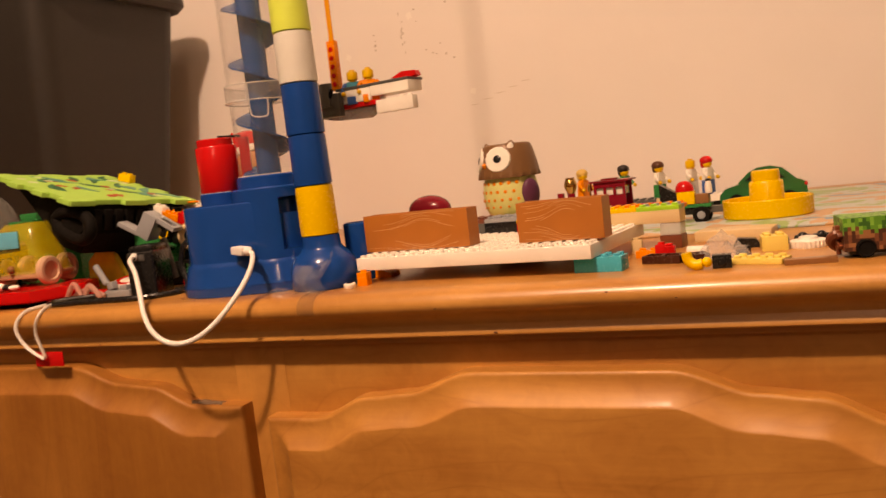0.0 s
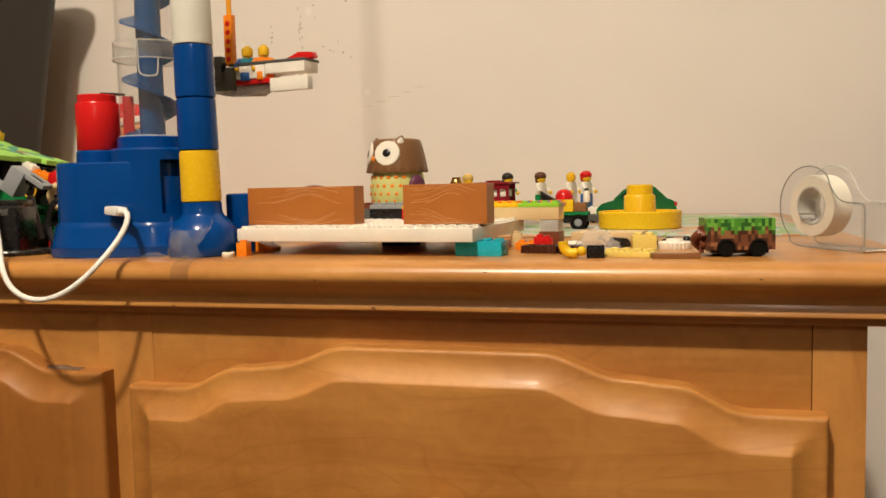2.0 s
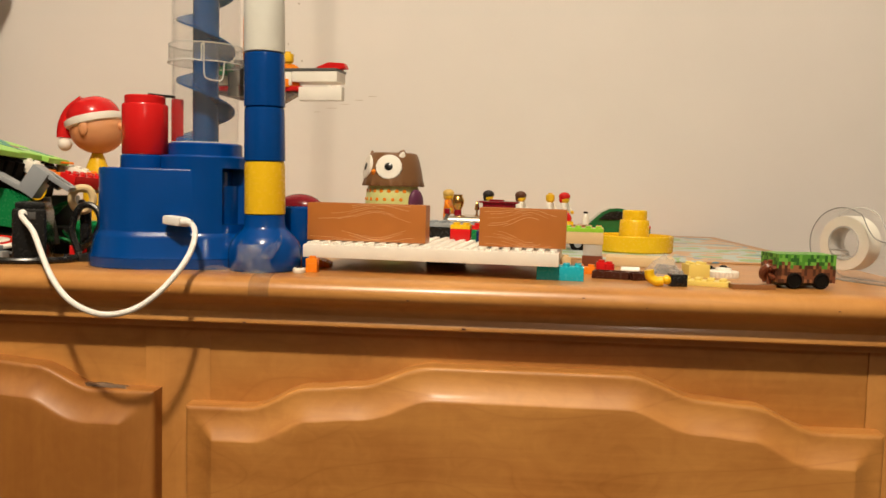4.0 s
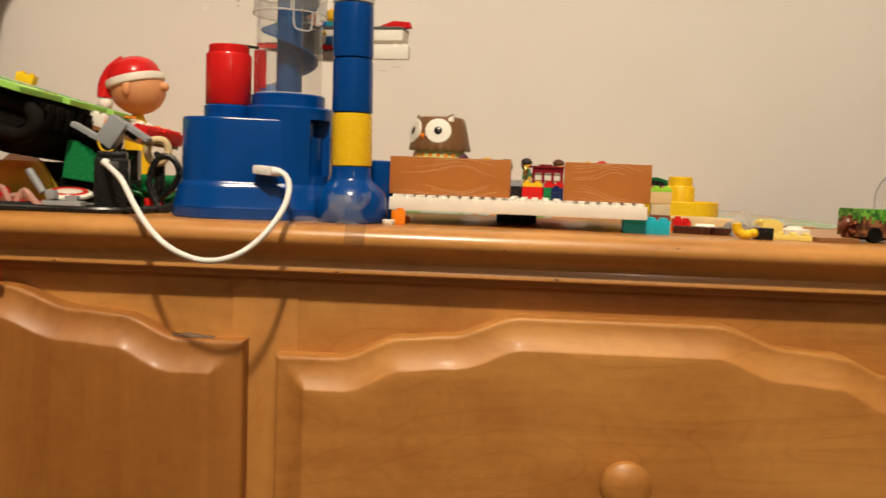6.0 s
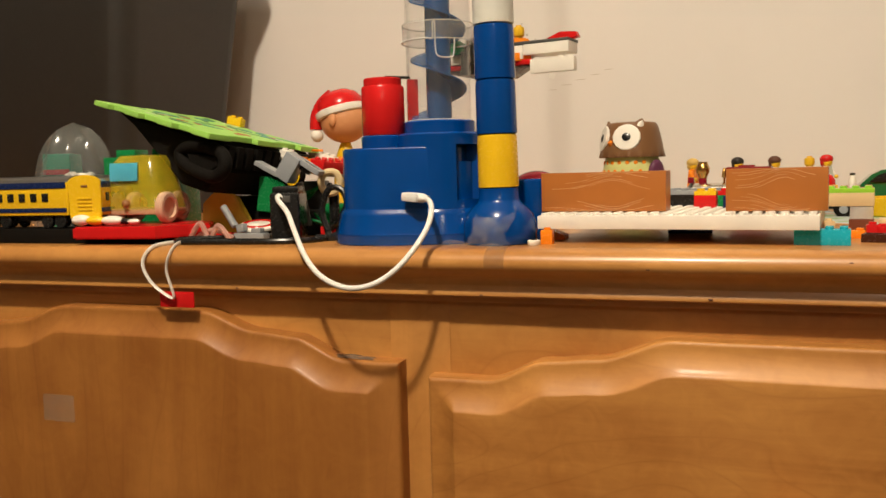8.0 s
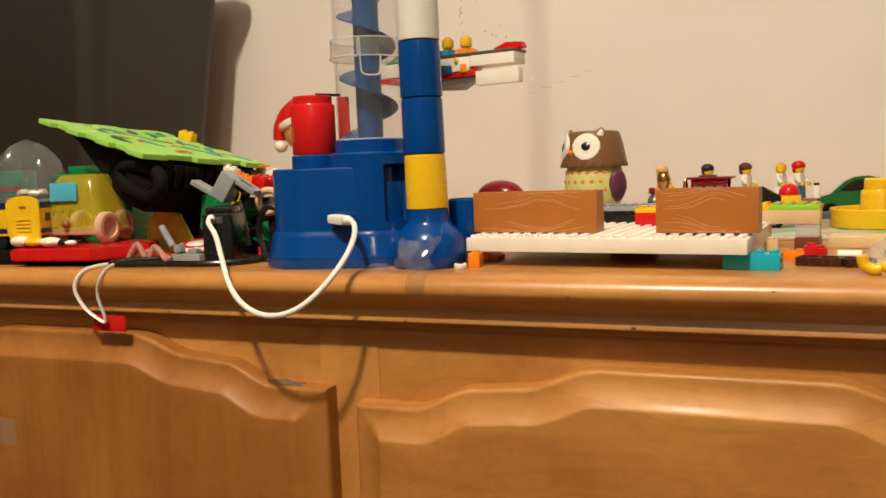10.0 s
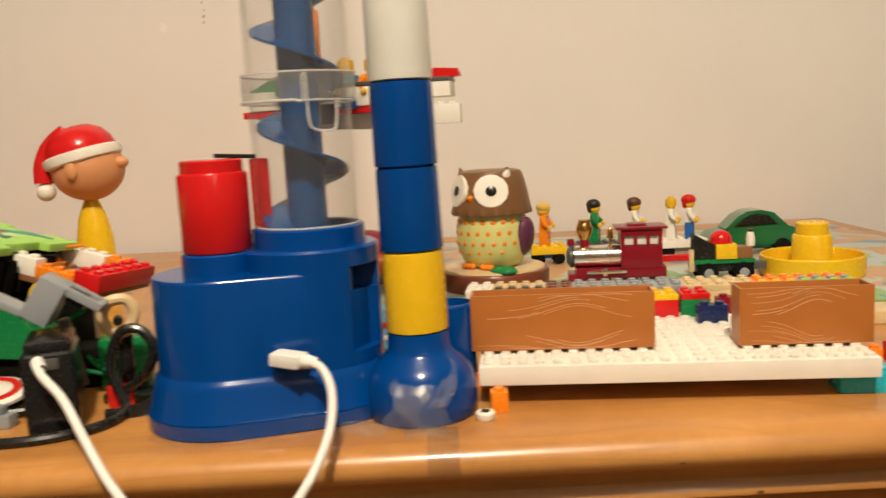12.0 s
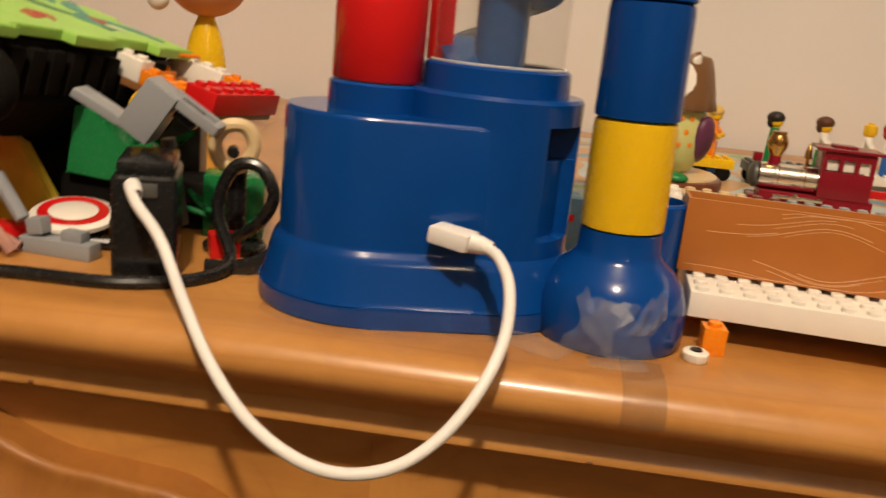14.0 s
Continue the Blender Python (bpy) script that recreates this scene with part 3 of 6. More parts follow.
def studs_mesh(nx, ny, z, mat, px=0.008, r=0.0024, h=0.0017, x0=0.0, y0=0.0, seg=12, skip=None, b=None, m=ID):
    """Rows of round studs, each with a rounded rim."""
    b = b or Build()
    t = bmesh.new()
    for i in range(nx):
        for j in range(ny):
            if skip and skip(i, j):
                continue
            cx, cy = x0 + (i + 0.5) * px, y0 + (j + 0.5) * px
            prev = None
            for rr, zz in ((r, z), (r, z + h - 0.0003), (r - 0.0003, z + h)):
                ring = [t.verts.new((cx + rr * math.cos(2 * math.pi * k / seg), cy + rr * math.sin(2 * math.pi * k / seg), zz)) for k in range(seg)]
                if prev:
                    for k in range(seg):
                        t.faces.new((prev[k], prev[(k + 1) % seg], ring[(k + 1) % seg], ring[k]))
                prev = ring
            t.faces.new(prev)
    b._take(t, mat, m)
    return b


tagged(part("stud_field", studs_mesh(22, 16, PZ1, WHITE, 0.1785 / 22), plate), kind="stuff")


def brick(nx, ny, h, mat, m, label, group="", name="building_brick", px=0.008):
    """A studded toy brick, h metres high, its lower corner at m."""
    b = Build().box(0.0001, nx * px - 0.0001, 0.0001, ny * px - 0.0001, 0, h, mat, 0.0003)
    studs_mesh(nx, ny, h, mat, px, b=b)
    return solo(name, b, label, "toy brick", m, group)


BH, PH = 0.0096, 0.0032
# boxes like wooden planters
PANEL = plastic("wood_print_plastic", (0.42, 0.145, 0.030), 0.32)


def planter(w, d, h, m, seed):
    """An open box with printed grain strokes on its front."""
    rnd = random.Random(seed)
    ob = thing("planter_box", "orange-brown plastic box printed with pale wood grain", "toy box", m, "wood-grain boxes")
    t = 0.0012
    part("front", Build().box(0, w, 0, t, 0, h, PANEL, 0.0003), ob)
    part("back", Build().box(0, w, d - t, d, 0, h, PANEL, 0.0003), ob)
    for x in (0, w - t):
        part("end", Build().box(x + 0.0001, x + t - 0.0001, t, d - t, 0, h - 0.0001, PANEL, 0), ob)
    part("bottom", Build().box(t, w - t, t, d - t, 0, t, PANEL, 0), ob)
    g = Build()
    knot = w * rnd.uniform(0.55, 0.7)
    for k in range(15):
        z = h * (0.06 + 0.9 * k / 15) + rnd.uniform(-0.0006, 0.0006)
        x = w * rnd.uniform(0.02, 0.55)
        ln = min(w * rnd.uniform(0.22, 0.5), w * 0.98 - x)
        pts = []
        for u in (0, 0.2, 0.4, 0.6, 0.8, 1):
            px_ = x + ln * u
            bend = 0.30 * h * math.exp(-((px_ - knot) / (0.22 * w)) ** 2)
            side = 1 if z > h * 0.45 else -1
            pts.append((px_, -0.00002, min(max(z + side * bend * (1 - abs(z / h - 0.45)), 0.0008), h - 0.0008)))
        g.sweep(pts, rnd.uniform(0.00008, 0.00015), GRAIN, 4)
    part("grain_print", g, ob, "pale printed grain strokes")
    return ob


GRAIN = plastic("pale_grain_print", (0.62, 0.36, 0.17), 0.4)
planter(0.0875, 0.0165, 0.0272, PLATE @ pose(-0.0040, 0.0215, PZ1 + 0.0018), 3)
planter(0.0605, 0.0165, 0.0272, PLATE @ pose(0.1220, 0.0195, PZ1 + 0.0018), 8)


# ---- the owl ----


def owl():
    """A ceramic owl on a round base, head and body as separate castings."""
    ob = thing("owl_ornament", "brown and lime ceramic owl on a round base", "ornament", pose(0.0965, 0.330, 0, 0, 0, -36) @ Matrix.Diagonal((1, 1, 0.955, 1)))
    b = Build().lathe([(0, 0), (0.0425, 0), (0.0442, 0.002), (0.0442, 0.0145), (0.0430, 0.0165), (0.041, 0.0172), (0, 0.0172)], RBROWN, ID, 48)
    part("stand", b, ob, "dark brown round stand")
    part("stand_top", Build().lathe([(0.041, 0.0170), (0.0405, 0.0184), (0.038, 0.0188), (0, 0.0190)], TAN, ID, 40), ob, "cream top of the stand")
    b = Build().lathe([(0, 0.0188), (0.018, 0.0190), (0.0225, 0.0220), (0.0268, 0.0300), (0.0288, 0.0400), (0.0286, 0.0500), (0.0270, 0.0600), (0.0240, 0.0680), (0, 0.0690)], OWLY, ID, 40)
    body = part("belly", b, ob, "lime-yellow belly")
    for z, n, r in ((0.0580, 9, 0.0021), (0.0490, 8, 0.0019), (0.0405, 9, 0.0017), (0.0330, 6, 0.0014)):
        rr = {0.0580: 0.0273, 0.0490: 0.0286, 0.0405: 0.0288, 0.0330: 0.0276}[z]
        for i in range(n):
            a = radians(-90 + (i - (n - 1) / 2) * 17 * (1 if n > 6 else 1.1))
            m = Matrix.Translation((rr * math.cos(a), rr * math.sin(a), z)) @ Matrix.Rotation(a, 4, "Z") @ Matrix.Rotation(radians(90), 4, "Y")
            part("dot", Build().lathe([(r, -0.0006), (r, 0.0002), (r * 0.7, 0.0005), (0, 0.0006)], ORANGE, m, 12), body)
    for s in (-1, 1):
        w = Build().ball((0, 0, 0), 0.0145, PLUM, Matrix.Translation((s * 0.0275, 0.004, 0.0440)) @ pose(0, 0, 0, 8, s * 10, 0), (0.42, 0.75, 1.15))
        part("wing", w, ob, "plum-coloured wing")
        f = Build()
        for k in (-1, 0, 1):
            f.ball((s * 0.0085 + k * 0.0036, -0.0230, 0.0212), 0.0030, ORANGE, ID, (0.8, 1.3, 0.85), 12, 8)
        part("foot", f, ob, "orange toes")

    def scallop(a, r, z):
        return r * (1 + (0.030 * math.sin(a * 19) if z < 0.0655 else 0))

    h = Build().lathe([(0.0262, 0.0640), (0.0312, 0.0632), (0.0318, 0.0645), (0.0312, 0.0700), (0.0297, 0.0790), (0.0275, 0.0890), (0.0256, 0.0955), (0.0238, 0.0985), (0.020, 0.0995), (0, 0.0990)], OWLB, ID, 76, scallop)
    head = part("head", h, ob, "brown head with a scalloped edge")
    for s in (-1, 1):
        a = radians(-90 + s * 33)
        m = Matrix.Translation((0.0277 * math.cos(a), 0.0277 * math.sin(a), 0.0835)) @ Matrix.Rotation(a, 4, "Z") @ Matrix.Rotation(radians(78), 4, "Y")
        e = part("eye", Build().lathe([(0.0134, -0.006), (0.0134, 0.0004), (0.0128, 0.0011), (0, 0.0020)], WHITE, m, 30, lambda t, r, z: r * (1 + 0.018 * math.sin(14 * t))), head, "white fringed eye")
        p = part("pupil", Build().lathe([(0.0044, 0.0010), (0.0042, 0.0022), (0.002, 0.0028), (0, 0.0029)], BLACK, m, 18), e, "black pupil")
        a2 = radians(-90 + s * 62)
        m2 = Matrix.Translation((0.0225 * math.cos(a2), 0.0225 * math.sin(a2), 0.0945)) @ Matrix.Rotation(a2 + math.pi / 2, 4, "Z")
        t = Build().lathe([(0.0062, -0.003), (0.0055, 0.002), (0.003, 0.0062), (0, 0.0085)], OWLB, m2 @ pose(0, 0, 0, 12, s * 16, 0), 14, sy=0.55)
        t.lathe([(0.0040, -0.001), (0.0034, 0.002), (0.0016, 0.0050), (0, 0.0062)], WHITE, m2 @ Matrix.Translation((0, -0.0022, 0)) @ pose(0, 0, 0, 12, s * 16, 0), 10, sy=0.4)
        part("ear", t, head, "ear tuft with a white inside")
    part("beak", Build().lathe([(0, -0.0052), (0.0026, -0.001), (0.0030, 0.0018), (0, 0.0038)], ORANGE, pose(0, -0.0293, 0.0775, 14, 0, 0), 14), head, "orange beak")
    part("leaf", Build().ball((0.024, -0.0240, 0.0195), 0.0115, GREEN, ID, (1.0, 0.7, 0.36)), ob, "dark green leaf mound")
    return ob


owl()

# ---- the small red train and its wagon ----
loco = thing("toy_locomotive", "dark red toy steam locomotive with chrome boiler", "toy train", pose(0.1525, 0.306, 0.0018, 0, 0, -6) @ Matrix.Diagonal((1, 1, 0.93, 1)))
b = Build().box(0.006, 0.074, -0.011, 0.011, 0.008, 0.0165, DRED, 0.001)
b.box(0.000, 0.007, -0.012, 0.012, 0.006, 0.012, DRED, 0.001)
part("frame", b, loco)
part("boiler", Build().lathe([(0, 0), (0.0078, 0.0002), (0.0090, 0.0015), (0.0090, 0.010), (0.0094, 0.0105), (0.0094, 0.0125), (0.0090, 0.013), (0.0090, 0.026), (0.0094, 0.0265), (0.0094, 0.0285), (0.0090, 0.029), (0.0090, 0.037), (0, 0.037)], CHROME, pose(0.0035, 0, 0.0255, 0, 90, 0), 28), loco, "chrome boiler with bands")
part("smokebox_door", Build().lathe([(0.0092, 0), (0.0092, 0.002), (0.005, 0.0045), (0, 0.005)], DGREY, pose(0.0038, 0, 0.0255, 0, -90, 0), 24), loco, "dark smokebox door")
part("chimney", Build().lathe([(0.0040, 0.032), (0.0036, 0.040)], DRED, pose(0.0135, 0, 0), 18).lathe([(0.0036, 0.0395), (0.0060, 0.0455), (0.0064, 0.0495), (0.0050, 0.0530), (0.0044, 0.0545), (0.0046, 0.0560), (0, 0.0560)], GOLD, pose(0.0135, 0, 0), 20), loco, "flared brass chimney")
part("bell", Build().lathe([(0.0010, 0.033), (0.0010, 0.0395), (0.0026, 0.040), (0.0020, 0.0455), (0.0010, 0.049), (0, 0.0500)], GOLD, pose(0.0330, 0, 0), 14), loco, "small brass bell")
part("headlamp", Build().box(0.000, 0.0055, -0.003, 0.003, 0.0345, 0.0405, DRED, 0.0008), loco)
cabm = Build()
for y in (-0.0115, 0.0101):
    cabm.box(0.040, 0.071, y, y + 0.0014, 0.016, 0.0345, DRED, 0.0003)
    cabm.box(0.040, 0.071, y, y + 0.0014, 0.0425, 0.0480, DRED, 0.0003)
    for x in (0.040, 0.0495, 0.0590, 0.0680):
        cabm.box(x, x + 0.0028, y + 0.0001, y + 0.0013, 0.034, 0.043, DRED, 0.0001)
cabm.box(0.040, 0.0414, -0.0103, 0.0103, 0.016, 0.0478, DRED, 0.0003)
cab = part("cab", cabm, loco)
part("roof", Build().box(0.036, 0.075, -0.0135, 0.0135, 0.0478, 0.0500, DRED, 0.0009).box(0.046, 0.060, -0.006, 0.006, 0.0498, 0.0518, DRED, 0.0006), loco, "dark red overhanging cab roof")
part("glazing", Build().box(0.0425, 0.068, -0.009, 0.009, 0.0350, 0.0420, WHITE, 0.0003), cab, "pale cab windows")
for x in (0.012, 0.026, 0.046, 0.062):
    for s in (-1, 1):
        part("wheel", Build().lathe([(0, 0), (0.0062, 0), (0.0066, 0.0006), (0.0066, 0.0020), (0.0050, 0.0024), (0.0046, 0.0016), (0.0018, 0.0016), (0.0016, 0.0030), (0, 0.0030)], BLACK if x > 0.04 else DRED, pose(x, s * 0.0095, 0.0067, 90 * s, 0, 0), 20), loco)
part("side_rod", Build().box(0.014, 0.044, -0.0138, -0.0128, 0.0125, 0.0150, CHROME, 0.0004).box(0.026, 0.029, -0.0142, -0.0126, 0.0105, 0.0170, CHROME, 0.0004), loco, "chrome side rod")

wag = thing("brick_wagon", "toy brick wagon with black sides and red dome", "toy wagon", pose(0.2500, 0.300, 0, 0, 0, -3))
part("chassis", Build().box(0, 0.046, 0, 0.0155, 0.0150, 0.0182, GREEN, 0.0003).box(0.002, 0.044, 0.002, 0.0135, 0.0085, 0.0149, BLACK, 0.0004), wag, "dark green and black chassis")
part("slope_side", Build().slab([(0.0, 0.0185), (0.016, 0.0185), (0.016, 0.0290), (0.0, 0.0385)], 0, 0.012, BLACK, pose(0, 0.014, 0, 90, 0, 0), 0.0003), wag, "black sloping brick")
part("yellow_brick", Build().box(0.0162, 0.0320, -0.001, 0.0090, 0.0185, 0.0300, YELLOW, 0.0003), wag, "yellow brick")
part("dome", Build().lathe([(0.0085, 0), (0.0083, 0.004), (0.0060, 0.0080), (0.003, 0.0095), (0, 0.0098)], RED, pose(0.022, 0.0085, 0.0302), 22), wag, "glossy red dome")
part("brown_plate", Build().box(0.0325, 0.0440, 0, 0.014, 0.0185, 0.0270, BROWN, 0.0003), wag)
part("white_post", Build().lathe([(0, 0), (0.0032, 0), (0.0034, 0.006), (0.0026, 0.010), (0.0022, 0.011)], WHITE, pose(0.044, 0.006, 0.0272), 14).lathe([(0.0022, 0.011), (0.0024, 0.013), (0, 0.0134)], BLACK, pose(0.044, 0.006, 0.0272), 14), wag, "white post with a black tip")
for x in (0.010, 0.037):
    for s, y in ((1, 0.0), (-1, 0.0155)):
        wh = part("wheel", Build().lathe([(0.0036, 0.0002), (0.0070, 0), (0.0078, 0.001), (0.0078, 0.0052), (0.0070, 0.006), (0, 0.006)], BLACK_MATT, pose(x, y - 0.003 * s, 0.0079, -90 * s, 0, 0), 22), wag, "black rubber wheel")
        part("hub", Build().lathe([(0, -0.0006), (0.0030, -0.0004), (0.0042, 0.0006), (0.0042, 0.002)], GREY, pose(x, y - 0.003 * s, 0.0079, -90 * s, 0, 0), 16), wh, "grey hub")
part("drawbar", Build().box(-0.024, 0.001, 0.004, 0.009, 0.0175, 0.0225, RED, 0.0005).box(-0.029, -0.0235, 0.0035, 0.0095, 0.0165, 0.0235, ORANGE, 0.0005).box(-0.0035, 0.0005, 0.003, 0.007, 0.009, 0.026, TAN, 0.0004), wag, "red and orange coupling bar")
part("coupler", Build().box(0.0455, 0.060, 0.003, 0.012, 0.0090, 0.0150, DGREY, 0.0006), wag)

# ---- the yellow dish ----
b = Build().lathe([(0, 0), (0.0372, 0), (0.0383, 0.001), (0.0387, 0.0155), (0.0381, 0.0164), (0.0372, 0.0164), (0.0366, 0.0156), (0.0362, 0.0030), (0.018, 0.0026), (0.0152, 0.0040), (0.0145, 0.0300), (0.0138, 0.0312), (0.0122, 0.0316), (0.0120, 0.0400), (0.0112, 0.0410), (0, 0.0410)], YELLOW, ID, 56)
solo("marble_dish", b, "yellow round dish with a stepped knob", "toy part", pose(0.3435, 0.307, 0.0019))

# ---- the play mat under the far toys ----
m, nt, p = nodes_of("printed_mat")
tc = nt.nodes.new("ShaderNodeTexCoord")
vor = nt.nodes.new("ShaderNodeTexVoronoi")
vor.inputs["Scale"].default_value = 17
no = nt.nodes.new("ShaderNodeTexNoise")
no.inputs["Scale"].default_value, no.inputs["Distortion"].default_value = 12, 1.5
nt.links.new(tc.outputs["Object"], no.inputs["Vector"])
nt.links.new(no.outputs["Color"], vor.inputs["Vector"])
r = nt.nodes.new("ShaderNodeValToRGB")
r.color_ramp.interpolation = "CONSTANT"
cols = [(0.12, 0.26, 0.36), (0.25, 0.42, 0.15), (0.45, 0.52, 0.50), (0.55, 0.33, 0.16), (0.14, 0.30, 0.42), (0.32, 0.45, 0.20)]
while len(r.color_ramp.elements) < len(cols):
    r.color_ramp.elements.new(0.5)
for i, c in enumerate(cols):
    r.color_ramp.elements[i].position, r.color_ramp.elements[i].color = 0.2 + 0.11 * i, (*c, 1)
nt.links.new(no.outputs["Fac"], r.inputs["Fac"])
nt.links.new(r.outputs["Color"], p.inputs["Base Color"])
p.inputs["Roughness"].default_value = 0.4
MAT = m
solo("play_mat", Build().box(-0.09, 0.49, 0.205, 0.60, 0.0003, 0.0018, MAT, 0.0004), "printed blue and green play mat lying flat", "play mat")
solo("wooden_track_piece", Build().box(0, 0.055, 0, 0.028, 0, 0.008, TAN, 0.0012), "small pale wooden block lying flat", "toy block", pose(0.296, 0.150, 0.0, 0, 0, -8))
solo("red_toy_car", Build().ball((0, 0, 0.020), 0.030, RED, ID, (1.35, 0.7, 0.50)).ball((0.003, 0, 0.032), 0.022, DRED, ID, (1.2, 0.75, 0.72)).box(-0.038, 0.038, -0.018, 0.018, 0.004, 0.013, BLACK, 0.002), "glossy dark red toy car", "toy car", pose(-0.010, 0.352, 0.0018, 0, 0, -10))

# ---- the raised road of bricks behind the boxes ----
ROAD = pose(0.0680, 0.1540, 0, 0, 0, -7.6)
ROADW = "plates of the raised road"
z1 = 0.0188 + BH


def road(x, y, nx, ny, mat, label, z=z1, h=PH):
    return brick(nx, ny, h, mat, ROAD @ pose(0.008 * x, 0.008 * y, z), label, ROADW, "road_plate" if h < 0.005 else "building_brick")


road(0, 0, 2, 3, WHITE, "white studded toy plate")
road(2, 1, 4, 2, TAN, "tan studded toy plate")
road(2, 0, 4, 1, DGREY, "dark grey studded toy plate")
road(6, 0, 2, 3, RBROWN, "dark brown studded toy plate")
road(8, 0, 8, 3, GREY, "blue-grey studded toy plate")
road(16, 0, 5, 3, TAN, "tan studded toy plate")
road(21, 1, 3, 2, ORANGE, "orange studded toy plate")
road(21, 0, 3, 1, YELLOW, "yellow studded toy plate")
road(24, 2, 4, 1, ORANGE, "orange studded toy plate")
road(24, 1, 4, 1, GREY, "blue-grey studded toy plate")
road(24, 0, 4, 1, LIME, "lime studded toy plate")
for x, n, mt, lb in ((0, 4, WHITE, "white"), (4, 4, DGREY, "dark grey"), (8, 6, BLACK, "black"), (16, 4, TAN, "tan")):
    brick(n, 1, BH - 0.0001, mt, ROAD @ pose(0.008 * x, 0.0, 0.0189), lb + " toy brick under the raised road", ROADW)
road(20, 0, 8, 2, TAN, "long tan toy brick carrying the road's end", 0.0189, BH - 0.0001)
pil = thing("road_pillar", "clear grey brick pillar with a red base", "toy pillar", ROAD @ pose(0.008 * 26, 0, 0))
part("shaft", Build().box(0.0005, 0.0155, 0.0005, 0.0155, 0.0098, 0.0187, CLEAR_EDGE, 0.0005), pil, "clear grey brick")
part("foot", Build().box(0.0, 0.016, 0.0, 0.016, 0.0, 0.0097, RBROWN, 0.0004), pil, "brown brick")
brick(2, 2, PH, YELLOW, pose(0.1690, 0.1150, PZ1 + BH + 0.0002, 0, 0, -5), "yellow toy plate in the gap", ROADW, "road_plate")
brick(2, 2, BH, RED, pose(0.1690, 0.1150, PZ1 + 0.0001, 0, 0, -5), "red toy brick in the gap", "bricks in the gap")
brick(2, 2, PH, RED, pose(0.1860, 0.1130, PZ1 + BH + 0.0002, 0, 0, -5), "red toy plate in the gap", ROADW, "road_plate")
brick(2, 2, BH, GREEN, pose(0.1860, 0.1130, PZ1 + 0.0001, 0, 0, -5), "dark green toy brick in the gap", "bricks in the gap")
brick(2, 1, BH, NAVY, pose(0.1900, 0.0960, PZ1 + 0.0001, 0, 0, -4), "navy blue toy brick on the plate", "bricks in the gap")
brick(2, 1, BH, DRED, pose(0.2060, 0.1130, PZ1 + 0.0001, 0, 0, -4), "dark red toy brick on the plate", "bricks in the gap")

# ---- the bricks that carry the plate ----
brick(4, 2, BH, TURQ, pose(0.2335, 0.0270, 0.0, 0, 0, -6), "medium azure toy brick under the plate's corner", "bricks under the plate")
brick(1, 1, BH, ORANGE, pose(0.0745, 0.0245, 0.0), "orange single-stud toy brick beside the plate", "bricks under the plate")
t = Build().slab([(0, 0), (0.024, 0), (0.024, 0.003), (0.008, 0.0096), (0, 0.0096)], 0, 0.016, ORANGE, pose(0, 0.016, 0, 90, 0, 0), 0.0003)
solo("slope_brick", t, "orange sloping toy brick under the plate", "toy brick", pose(0.0590, 0.0625, 0.0), "bricks under the plate")
brick(4, 2, BH, NAVY, pose(0.150, 0.120, 0.0), "dark blue toy brick under the plate", "bricks under the plate")
eye = Build().lathe([(0, 0), (0.0040, 0), (0.0044, 0.0006), (0.0044, 0.0030), (0.0038, 0.0036), (0, 0.0036)], WHITE, ID, 22)
eye.lathe([(0.0022, 0.0035), (0.0020, 0.0041), (0, 0.0042)], BLACK, ID, 14)
solo("round_tile", eye, "white round tile with a black dot", "toy brick", pose(0.0715, 0.0185, 0.0))

# ---- small pieces at the open end ----
DBROWN = plastic("deep_brown_plastic", (0.055, 0.016, 0.009), 0.25)
SMOKE = clear("smoked_brown_plastic", (0.10, 0.035, 0.018), 0.72, 0.10)
for x, y, a, lb in ((0.2735, 0.0490, -14, "dark brown toy window panel lying flat"), (0.3010, 0.0400, 20, "small dark brown toy panel lying flat")):
    n = 3 if a < 0 else 2
    panel = thing("window_panel", lb, "toy panel", pose(x, y, 0.0, 0, 0, a), "brown window panels")
    fr = Build()
    for x0_, x1_, y0_, y1_ in ((0, 0.0085 * n, 0, 0.0014), (0, 0.0085 * n, 0.0126, 0.0140), (0.0001, 0.0014, 0.0014, 0.0126), (0.0085 * n - 0.0014, 0.0085 * n - 0.0001, 0.0014, 0.0126), (0.0042 * n - 0.0006, 0.0042 * n + 0.0006, 0.0014, 0.0126)):
        fr.box(x0_, x1_, y0_, y1_, 0, 0.0052, DBROWN, 0.0003)
    part("frame", fr, panel)
    part("pane", Build().box(0.0014, 0.0085 * n - 0.0014, 0.0014, 0.0126, 0.0022, 0.0032, SMOKE, 0), panel, "smoky brown pane")
solo("round_brick", Build().cyl((0, 0, 0), 0.004, 0.0086, RED, seg=20).cyl((0, 0, 0.0085), 0.0024, 0.0018, RED, seg=14), "red round toy brick", "toy brick", pose(0.2885, 0.0720, 0.0))
brick(1, 1, BH, RED, pose(0.2790, 0.0700, 0.0), "red toy brick beside the panel", "loose bricks")
brick(2, 1, PH * 1.6, ORANGE, pose(0.2640, 0.0800, 0.0, 0, 0, -12), "orange toy plate on the dresser", "loose bricks")
brick(1, 1, BH, TAN, pose(0.2560, 0.1080, 0.0, 0, 0, 4), "tan single-stud toy brick standing", "loose bricks")
ban = Build().sweep([(0, 0, 0.0105), (0.0010, 0, 0.0060), (0.0045, -0.0008, 0.0032), (0.0090, -0.0010, 0.0036)], 0.0032, YELLOW, 14).ball((0.0115, -0.0008, 0.0044), 0.0031, YELLOW)
